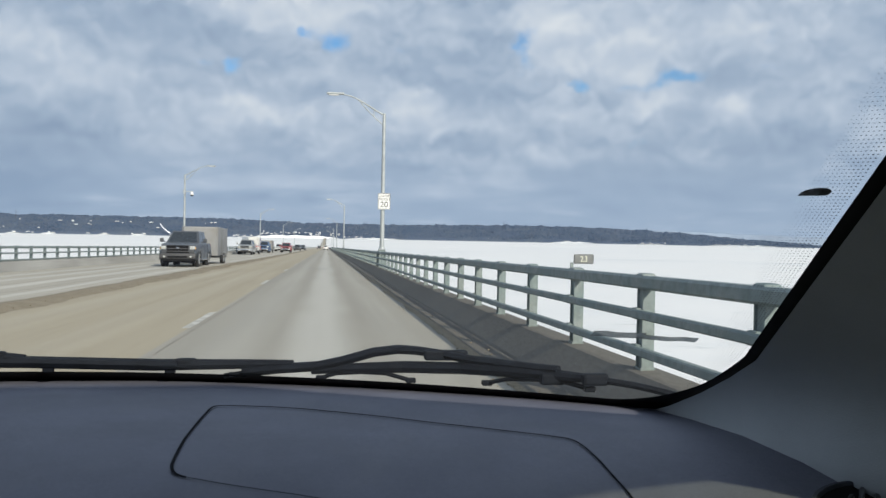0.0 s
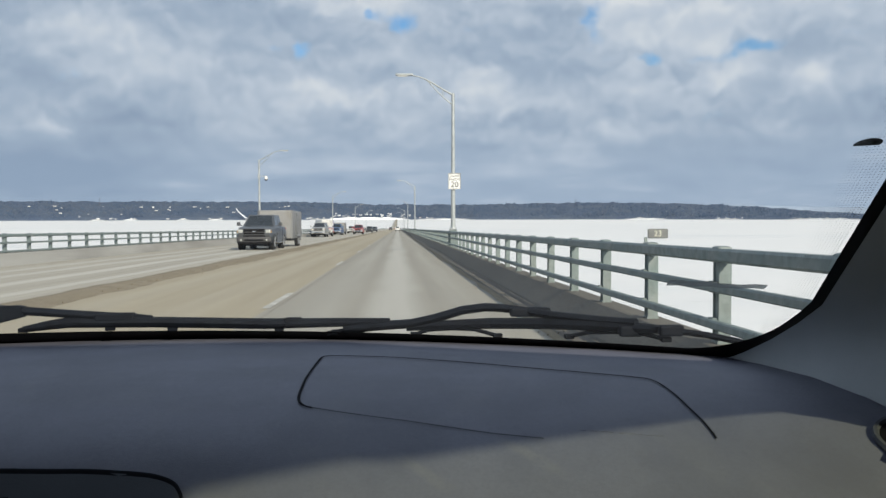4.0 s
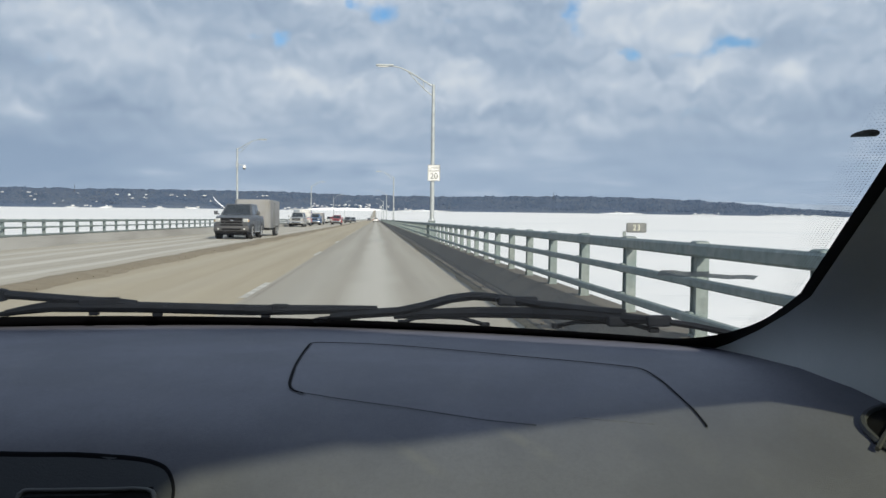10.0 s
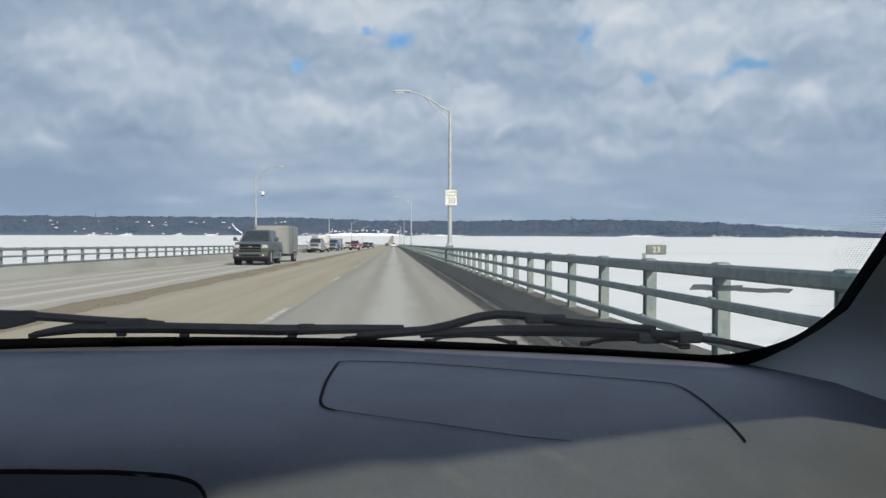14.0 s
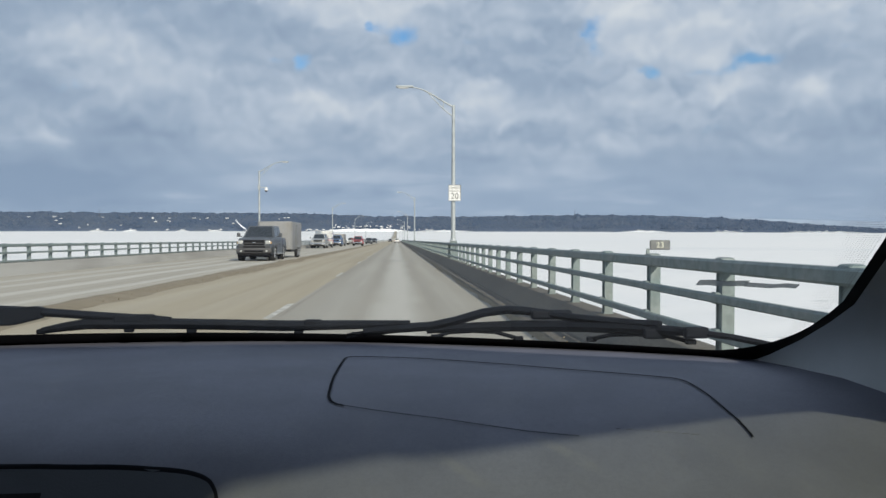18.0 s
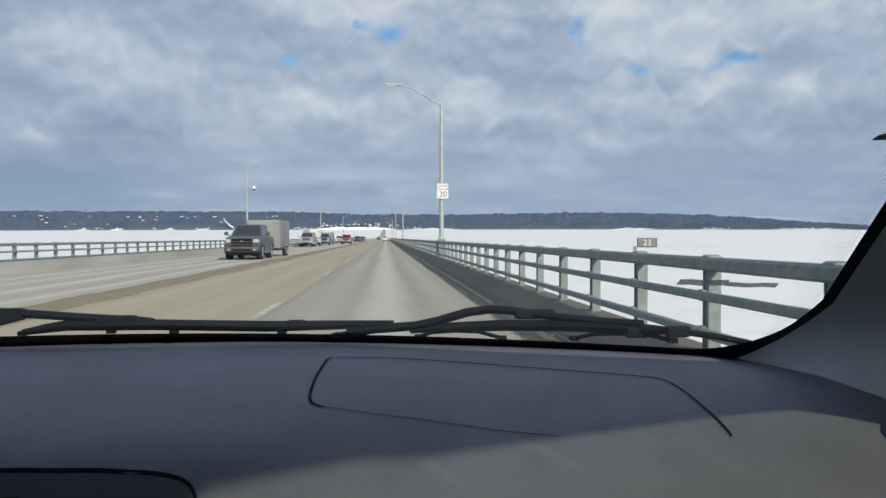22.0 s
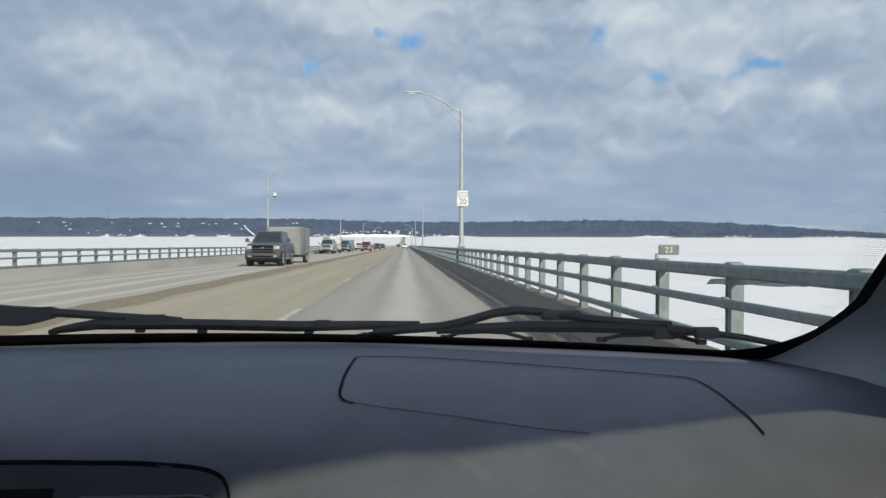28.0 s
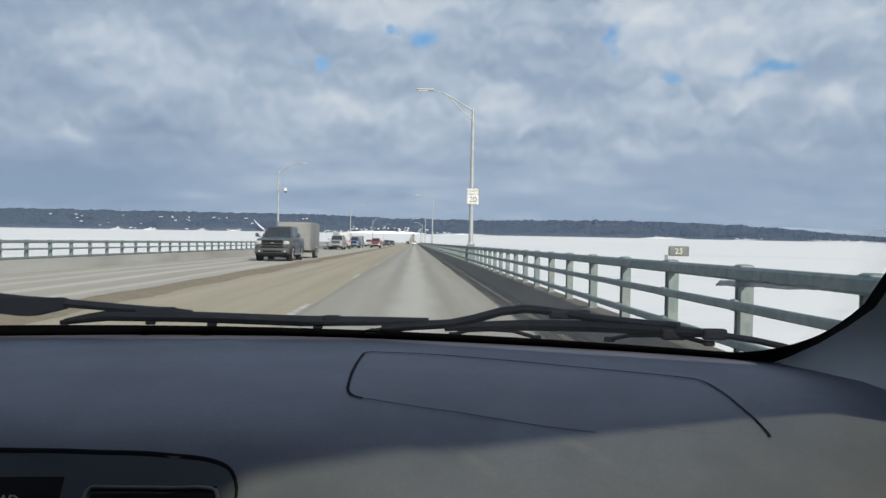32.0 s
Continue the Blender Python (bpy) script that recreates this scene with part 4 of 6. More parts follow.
# flat shapes laid on the glass to draw reflections
STRIP = glass_material("reflection_strip", (0.42, 0.43, 0.42), 0.0, dust=0.30)
# grey strip drawn as the dashboard's reflection in the windscreen
bm = bmesh.new()
for k in range(2):
    x0 = 0.283 + k * 0.038
    rows = []
    for j in range(2):
        zz = EYE - 0.0445 + k * -0.0006 + j * (0.0050 - 0.0014 * k)
        rows.append([inset(screen(x0 + i * 0.0095, zz + 0.0006 * math.sin(i * 2.1 + k)), 0.005) for i in range(5)])
    grid(bm, rows)
solidify(part("dash_reflection", bm, STRIP, glass, "grey strip on the glass, drawn for a reflection of the dashboard"), 0.0008)
# dark oval painted on the glass as the vent's reflection
bm = bmesh.new()
c = bm.verts.new(inset(screen(0.329, EYE + 0.065), 0.008))
ring = [bm.verts.new(inset(screen(0.329 + 0.007 * math.cos(k * math.tau / 20), EYE + 0.065 + max(-0.001, 0.003 * math.sin(k * math.tau / 20))), 0.005)) for k in range(20)]
for k in range(20):
    bm.faces.new((c, ring[k], ring[(k + 1) % 20]))
part("vent_reflection", bm, material("dark_smoke", (0.20, 0.22, 0.25), 0.5, vary=0.3, scale=90), glass, "small dark oval on the glass, drawn for the side vent's reflection")


# wipers lying along the base of the glass
def out(x, z, d):
    """A point d in front of the glass, at height z above its base."""
    p = screen(x, BASE_Z + z)
    return Vector((p[0], p[1] + d, p[2] + d * 0.35))


def wiper(label, blade, arm, clips, joint):
    t = part("wiper", *blade_mesh(blade), CAR, label)
    bm = bmesh.new()
    tube(bm, arm, [0.0085 - 0.0022 * i / len(arm) for i in range(len(arm))], 8, 0.75)
    part("wiper_arm", bm, M["black"], t, smooth=50)
    for c in clips:
        bm = bmesh.new()
        box(bm, -0.006, 0.006, -0.004, 0.004, -0.003, 0.003, 0.001, 1, Matrix.Translation(c))
        part("claw", bm, M["black"], t)
    bm = bmesh.new()
    box(bm, -0.026, 0.026, -0.007, 0.007, -0.006, 0.006, 0.003, 2, Matrix.Translation(joint))
    part("wiper_joint", bm, M["black"], t)
    return t


def blade_mesh(pts):
    bm = bmesh.new()
    tube(bm, pts, [0.0046 + 0.0034 * min(1, 4 * min(i, len(pts) - 1 - i) / len(pts)) for i in range(len(pts))], 8, 0.9)
    return bm, M["black"]


def car_pts(rows):
    return [(x, y, EYE + z) for x, y, z in rows]


wl = wiper("black wiper lying along the base of the windscreen",
      car_pts(((-0.465, 1.167, -0.123), (-0.436, 1.166, -0.118), (-0.407, 1.165, -0.114), (-0.297, 1.163, -0.114), (-0.149, 1.160, -0.117), (-0.045, 1.151, -0.115), (0.015, 1.143, -0.113))),
      car_pts(((-0.60, 1.168, -0.088), (-0.516, 1.168, -0.096), (-0.487, 1.167, -0.097), (-0.443, 1.166, -0.100), (-0.385, 1.165, -0.104), (-0.319, 1.164, -0.108), (-0.298, 1.164, -0.110))),
      car_pts(((-0.465, 1.167, -0.124), (-0.352, 1.164, -0.122), (-0.271, 1.163, -0.123), (-0.131, 1.160, -0.124), (-0.056, 1.153, -0.128))),
      Vector((-0.345, 1.164, EYE - 0.1075)))
wp = wiper("second black wiper lying along the base of the windscreen",
           car_pts(((0.037, 1.140, -0.122), (0.074, 1.134, -0.118), (0.146, 1.124, -0.115), (0.214, 1.090, -0.112), (0.273, 1.039, -0.109), (0.316, 1.001, -0.109), (0.340, 0.982, -0.109))),
           car_pts(((-0.045, 1.151, -0.125), (-0.007, 1.146, -0.120), (0.044, 1.139, -0.116), (0.074, 1.134, -0.109), (0.110, 1.129, -0.098), (0.139, 1.125, -0.094), (0.161, 1.122, -0.095), (0.189, 1.112, -0.098), (0.220, 1.085, -0.101), (0.273, 1.039, -0.103), (0.306, 1.010, -0.103))),
           car_pts(((0.048, 1.138, -0.130), (0.155, 1.123, -0.131), (0.238, 1.069, -0.126), (0.334, 0.986, -0.120))),
           Vector((0.195, 1.109, EYE - 0.099)))
for pts, r in ((((0.340, 0.982, -0.109), (0.376, 0.965, -0.113), (0.403, 0.952, -0.118), (0.424, 0.942, -0.123)), 0.004),
               (((0.048, 1.138, -0.130), (0.066, 1.135, -0.124), (0.096, 1.131, -0.122), (0.125, 1.127, -0.123), (0.155, 1.123, -0.131)), 0.0028),
               (((0.238, 1.069, -0.126), (0.258, 1.051, -0.119), (0.284, 1.029, -0.116), (0.311, 1.006, -0.115), (0.334, 0.986, -0.120)), 0.0028),
               (((-0.067, 1.155, -0.130), (-0.045, 1.151, -0.126), (-0.007, 1.146, -0.123)), 0.0035)):
    bm = bmesh.new()
    tube(bm, car_pts(pts), r, 6)
    part("wiper_bow", bm, M["black"], wp, smooth=50)
for x, y, z, sx in ((-0.112, 1.156, -0.115, 0.012), (0.338, 0.980, -0.109, 0.014), (0.30, 1.012, -0.113, 0.014)):
    bm = bmesh.new()
    box(bm, x - sx, x + sx, y - 0.006, y + 0.006, EYE + z - 0.0065, EYE + z + 0.0065, 0.003, 2)
    part("wiper_clip", bm, M["black"], wp)

bm = bmesh.new()
prism(bm, [(x, EYE + z) for x, z in ((-0.64, -0.086), (-0.60, -0.085), (-0.56, -0.090), (-0.535, -0.093), (-0.50, -0.0925), (-0.468, -0.091), (-0.461, -0.094), (-0.462, -0.106), (-0.485, -0.112), (-0.50, -0.1155), (-0.52, -0.116), (-0.55, -0.113), (-0.60, -0.110), (-0.64, -0.108))], 1.158, 1.176, "y")
bmesh.ops.bevel(bm, geom=bm.edges[:], offset=0.0022, segments=2, affect="EDGES")
part("wiper_head", bm, M["black"], wl, "thick black head of the wiper arm", 50)

# pillar trim on the passenger side, from the glass edge back to the door
bm = bmesh.new()
rows = []
for k in range(22):
    z = BASE_Z - 0.03 + 0.022 * k
    gx = edge_x(z) - 0.0085
    if z < BASE_Z + 0.058:
        q = min(1.0, (BASE_Z + 0.058 - z) / 0.09)
        gx = 0.411 - 0.085 * (1 - math.sqrt(max(0, 1 - q * q)))
    g = Vector(inset(screen(gx, z), 0.006))
    wide = 0.235 - 0.05 * k / 21
    row = []
    low = min(1.0, max(0.0, (EYE - 0.045 - z) / 0.075))
    low = low * low * (3 - 2 * low)
    high_path = ((0, 0), (0.012, 0.008), (0.045, 0.033), (0.085, 0.068), (0.105, 0.088), (0.112, 0.096), (0.116, 0.100), (0.122, 0.098))
    low_path = ((0, 0), (0.016, 0.05), (0.026, 0.11), (0.038, 0.17), (0.055, 0.23), (0.075, 0.262), (0.085, 0.272), (0.10, 0.27))
    for f, (s0, b0), (s1, b1) in zip((0, 0.04, 0.2, 0.42, 0.66, 0.85, 1, 1), high_path, low_path):
        side, back = s0 + (s1 - s0) * low, b0 + (b1 - b0) * low
        row.append((g.x + side * wide / 0.235, g.y - back * wide / 0.235, g.z - 0.035 * f))
    rows.append(row)
grid(bm, rows)
bmesh.ops.recalc_face_normals(bm, faces=bm.faces)
part("pillar_trim", bm, M["trim"], CAR, "smooth grey pillar trim beside the windscreen", 70)

# the cabin round the seat: door with an open window space, roof, back, driver's side
def panel(name, mat, outline, x0, x1, axis="x", label=""):
    bm = bmesh.new()
    prism(bm, outline, x0, x1, axis)
    return part(name, bm, mat, CAR, label)


panel("door_panel", M["plastic"], ((0.70, EYE - 0.14), (0.72, 0.45), (-0.9, 0.45), (-0.9, EYE - 0.10), (0.40, EYE - 0.10)), 0.50, 0.62, label="black door panel")
panel("door_frame", M["cabin"], ((-1.0, EYE + 0.60), (-1.15, EYE - 0.10), (-1.6, EYE - 0.10), (-1.6, EYE + 0.68), (-1.0, EYE + 0.68)), 0.54, 0.60)
# unseen rail, its outline fitted to cast the shadow edge on the dashboard
panel("side_rail", M["cabin"], [(y, EYE + z) for y, z in ((0.62, -0.155), (0.475, -0.05), (0.359, 0.046), (0.320, 0.076), (0.304, 0.089), (0.219, 0.133), (0.100, 0.193), (-0.011, 0.247), (-0.121, 0.301), (-0.330, 0.403), (-0.439, 0.456), (-0.519, 0.503), (-0.613, 0.546), (-0.763, 0.617), (-1.1, 0.655), (-1.1, 0.70), (-0.455, 0.68), (-0.118, 0.56), (0.16, 0.36), (0.62, 0.02))], 0.545, 0.555)
# unseen; closed over the driver's window to cut daylight from the left
panel("driver_side", M["cabin"], ((0.72, 0.4), (0.72, EYE - 0.14), (0.40, EYE + 0.06), (0.10, EYE + 0.28), (-0.35, EYE + 0.62), (-1.6, EYE + 0.68), (-1.6, 0.4)), -1.22, -1.16)
panel("roof_lining", M["cabin"], ((0.16, EYE + 0.31), (-0.1, EYE + 0.51), (-0.45, EYE + 0.65), (-1.6, EYE + 0.68), (-1.6, EYE + 0.71), (-0.45, EYE + 0.68), (-0.1, EYE + 0.54), (0.20, EYE + 0.32)), -1.2, 0.55)
# unseen band added behind the upper glass to keep skylight off the dashboard
bm = bmesh.new()
grid(bm, [[inset(screen(-1.0 + 1.4 * i / 20, EYE + z), 0.02) for i in range(21)] for z in (0.185, 0.22, 0.26, 0.30, 0.33)])
solidify(part("header_lining", bm, M["cabin"], CAR, "unseen dark band above the windscreen, added to cut skylight", 60), 0.02)
panel("rear_wall", M["cabin"], ((-1.6, 0.4), (-1.6, EYE + 0.67), (-1.56, EYE + 0.67), (-1.56, 0.4)), -1.2, 0.60)
panel("cabin_floor", M["cabin"], ((-1.6, 0.38), (-1.6, 0.42), (0.9, 0.42), (0.9, 0.38)), -1.2, 0.62)
panel("bulkhead", M["plastic"], ((0.86, 0.4), (0.86, 1.0), (0.9, 1.0), (0.9, 0.4)), -1.2, 0.62)
# bonnet, low in front of the glass, and the wheels it stands on
bm = bmesh.new()
grid(bm, [[(x, 1.28 - 0.4 * (x - CX) ** 2 + d, EYE - 0.20 - f - 0.06 * abs(x - CX)) for x in [CX - 0.85 + 0.085 * i for i in range(21)]] for d, f in ((0, 0), (0.3, 0.10), (0.6, 0.22), (0.85, 0.38), (0.95, 0.6))])
solidify(part("bonnet", bm, M["body"], CAR, "dark sloping bonnet"), 0.02)
for x in (CX - 0.78, CX + 0.78):
    for y in (1.35, -1.5):
        bm = bmesh.new()
        rod(bm, (x - 0.1, y, 0.33), (x + 0.1, y, 0.33), 0.33, 0.33, 24)
        part("wheel", bm, M["tyre"], CAR)

# centre stack: seam round the bezel, vent and radio display
BZ = [(-0.70, 0.662), (-0.30, 0.658), (-0.262, 0.6575), (-0.235, 0.6569), (-0.2087, 0.6565), (-0.1816, 0.6553), (-0.1679, 0.6542), (-0.1568, 0.6527), (-0.1468, 0.6503), (-0.1393, 0.6471), (-0.1345, 0.6425), (-0.1318, 0.6376), (-0.1303, 0.6312), (-0.1302, 0.61), (-0.130, 0.52)]
seam(smooth_line(BZ), 0.0012, "bezel_seam")


def dash_patch(name, mat, x0, x1, y0, y1, up, parent, label="", n=8):
    bm = bmesh.new()
    grid(bm, [[on_dash(x0 + (x1 - x0) * i / n, y0 + (y1 - y0) * j / n, up) for i in range(n + 1)] for j in range(n + 1)])
    bmesh.ops.recalc_face_normals(bm, faces=bm.faces)
    for f in bm.faces:
        if f.normal.z < 0:
            f.normal_flip()
    return part(name, bm, mat, parent, label)


M["rimgrey"] = material("satin_grey", (0.09, 0.092, 0.096), 0.4, metal=0.3, vary=0.05, scale=20)
M["bezel"] = material("bezel_plastic", (0.070, 0.074, 0.085), 0.65, vary=0.06, scale=10, bump=0.1, bump_scale=600, spec=0.12)
bm = bmesh.new()
rows = []
edge_line = sorted((y, x) for x, y in BZ[3:])
for y in (0.47, 0.50, 0.53, 0.56, 0.59, 0.61, 0.622, 0.631, 0.637, 0.641, 0.645, 0.648, 0.650, 0.652, 0.654, 0.6565):
    x1 = table(edge_line, y) - 0.001
    rows.append([on_dash(-0.70 + (x1 + 0.70) * k / 40, y, 0.0012) for k in range(41)])
grid(bm, rows)
for f in bm.faces:
    f.normal_update()
    if f.normal.z < 0:
        f.normal_flip()
bez = part("centre_bezel", bm, M["bezel"], CAR, "dark grey plastic centre console bezel", 60)
rim_pts = [(x, y - 0.0035) for x, y in ((-0.232, 0.56), (-0.2365, 0.61), (-0.2377, 0.628), (-0.2392, 0.635), (-0.2402, 0.6398), (-0.2395, 0.6424), (-0.2368, 0.6437), (-0.2344, 0.644), (-0.216, 0.6437), (-0.1977, 0.6437), (-0.1794, 0.6435), (-0.1699, 0.6427), (-0.1605, 0.642), (-0.1495, 0.6401), (-0.1458, 0.6387), (-0.1434, 0.6359), (-0.1422, 0.6295), (-0.141, 0.6211), (-0.139, 0.60), (-0.137, 0.56))]
bm = bmesh.new()
tube(bm, [on_dash(x, y, 0.002) for x, y in rim_pts], 0.002, 8)
part("vent_rim", bm, M["rimgrey"], bez, "satin grey rim of the vent", 50)
dash_patch("vent_opening", M["frit"], -0.2365, -0.1455, 0.56, 0.6380, 0.0018, bez, n=24)
for drop in (0.003, 0.0165):
    bm = bmesh.new()
    tube(bm, [on_dash(x, y - drop, 0.003) for x, y in ((-0.2365, 0.634), (-0.220, 0.6339), (-0.206, 0.6338), (-0.192, 0.6338), (-0.1776, 0.6334), (-0.163, 0.6317), (-0.1455, 0.6292))], 0.0014, 6)
    part("vent_slat", bm, M["rimgrey"], bez)
for x in (-0.2182, -0.1901, -0.1625):
    bm = bmesh.new()
    tube(bm, [on_dash(x, 0.6285, 0.0022), on_dash(x + 0.001, 0.625, 0.0026), on_dash(x + 0.002, 0.612, 0.0026)], 0.0018, 6)
    part("vent_fin", bm, M["plastic"], bez)
scr = dash_patch("radio_display", M["frit"], -0.40, -0.258, 0.56, 0.6455, 0.0018, bez, "black radio face")
_d = Vector(on_dash(-0.30, 0.63, 0.004)) - Vector(on_dash(-0.30, 0.64, 0.004))
letters("LOAD", 0.010, material("pale_print", (0.35, 0.35, 0.36), 0.7), bez, Matrix.Translation(on_dash(-0.30, 0.634, 0.0035)) @ pose(0, 0, 0, math.degrees(math.atan2(-_d.z, -_d.y)), 0, 0), "button_print")

# round side vent at the passenger's end
VC = (0.466, 0.662)
bm = bmesh.new()
c = bm.verts.new(on_dash(*VC, 0.001))
ring = [bm.verts.new(on_dash(VC[0] + 0.060 * math.cos(k * math.tau / 28), VC[1] + 0.040 * math.sin(k * math.tau / 28), 0.003)) for k in range(28)]
for k in range(28):
    bm.faces.new((c, ring[k], ring[(k + 1) % 28]))
vent = part("side_vent", bm, M["frit"], CAR, "round black air vent")
bm = bmesh.new()
tube(bm, [on_dash(VC[0] + 0.062 * math.cos(k * math.tau / 28), VC[1] + 0.042 * math.sin(k * math.tau / 28), 0.003) for k in range(29)], 0.003, 6)
part("vent_rim", bm, M["bezel"], vent, smooth=50)
for k in range(7):
    bm = bmesh.new()
    x = VC[0] - 0.045 + 0.0145 * k
    half = 0.037 * math.sqrt(max(0.05, 1 - ((x - VC[0]) / 0.056) ** 2))
    tube(bm, [on_dash(x - 0.022 + 0.044 * j / 3, VC[1] - half + 2 * half * j / 3, 0.005) for j in range(4)], 0.0022, 6)
    part("vent_slat", bm, M["rimgrey"], vent)

# embossed marking on the airbag cover, too faint to read
for k in range(9):
    bm = bmesh.new()
    x = 0.1725 + 0.0072 * k
    y = 0.6885 - 0.0012 * k
    box(bm, x, x + 0.0040 + 0.0012 * (k % 3), y, y + 0.0028, dash_z(x, y) - 0.001, dash_z(x, y) + 0.0004)
    part("embossed_bar", bm, M["dash"], DASH)

# the outside of the car: sides with wheel arches, front, tail and roof
def arch_cut(y, r, n=8):
    return [(y - r * math.cos(math.pi * k / n), 0.36 + r * math.sin(math.pi * k / n)) for k in range(n + 1)]


side_line = [(-1.95, 0.36)] + arch_cut(-1.5, 0.38) + arch_cut(1.35, 0.38) + [(2.1, 0.36), (2.16, 0.62), (2.1, 0.74), (1.75, 0.86), (1.2, 0.98), (0.72, EYE - 0.13), (-1.8, EYE - 0.11), (-1.95, 0.9)]
for name, x0 in (("left_side", CX - 0.97), ("right_side", CX + 0.93)):
    panel(name, M["body"], side_line, x0, x0 + 0.04, label="dark painted body side")
panel("front_bumper", M["plastic"], ((2.08, 0.34), (2.2, 0.40), (2.2, 0.62), (2.08, 0.72)), CX - 0.93, CX + 0.93)
panel("tailgate", M["body"], ((-1.95, 0.38), (-2.0, 0.9), (-1.7, EYE + 0.64), (-1.62, EYE + 0.64), (-1.9, 0.9), (-1.88, 0.38)), CX - 0.93, CX + 0.93)
panel("roof", M["body"], ((0.20, EYE + 0.335), (-0.1, EYE + 0.55), (-0.45, EYE + 0.69), (-1.62, EYE + 0.72), (-1.7, EYE + 0.66), (-1.6, EYE + 0.73), (-0.45, EYE + 0.71), (-0.1, EYE + 0.57)), -1.18, 0.545)

# passenger's side window: green-tinted pane between the door and the frame
bm = bmesh.new()
prism(bm, ((0.64, EYE - 0.10), (0.60, EYE - 0.02), (0.36, EYE + 0.10), (0.14, EYE + 0.24), (-0.18, EYE + 0.42), (-0.58, EYE + 0.60), (-0.77, EYE + 0.66), (-1.15, EYE + 0.68), (-1.15, EYE - 0.11)), 0.562, 0.566, "x")
part("side_window", bm, M["side_glass"], CAR, "green-tinted side window")


# ---- vehicles ----
def wheel(parent, x, y, r, w):
    bm = bmesh.new()
    n = 28
    prof_ = ((0.70, -0.5), (0.93, -0.5), (1.0, -0.36), (1.0, 0.36), (0.93, 0.5), (0.70, 0.5))
    rings = [[bm.verts.new((x + b * w, y + r * a * math.cos(k * math.tau / n), r + r * a * math.sin(k * math.tau / n))) for k in range(n)] for a, b in prof_]
    for p, q in zip(rings, rings[1:]):
        for k in range(n):
            bm.faces.new((p[k], p[(k + 1) % n], q[(k + 1) % n], q[k]))
    bmesh.ops.recalc_face_normals(bm, faces=bm.faces)
    wh = part("wheel", bm, M["tyre"], parent, smooth=50)
    bm = bmesh.new()
    sgn = 1 if x > 0 else -1
    xo = x + sgn * w * 0.42
    rod(bm, (xo - sgn * 0.03, y, r), (xo - sgn * 0.05, y, r), r * 0.71, r * 0.71, 24)
    rod(bm, (xo, y, r), (xo - sgn * 0.03, y, r), r * 0.16, r * 0.16, 12)
    for k in range(6):
        a = k * math.tau / 6
        rod(bm, (xo - sgn * 0.01, y, r), (xo - sgn * 0.01, y + r * 0.67 * math.cos(a), r + r * 0.67 * math.sin(a)), 0.04, 0.055, 6)
    part("rim", bm, M["rim"], wh)
    return wh


def arch(y, r, z0, n=8):
    return [(y + r * math.cos(math.pi * k / n), z0 + r * math.sin(math.pi * k / n) * 1.02) for k in range(n + 1)]


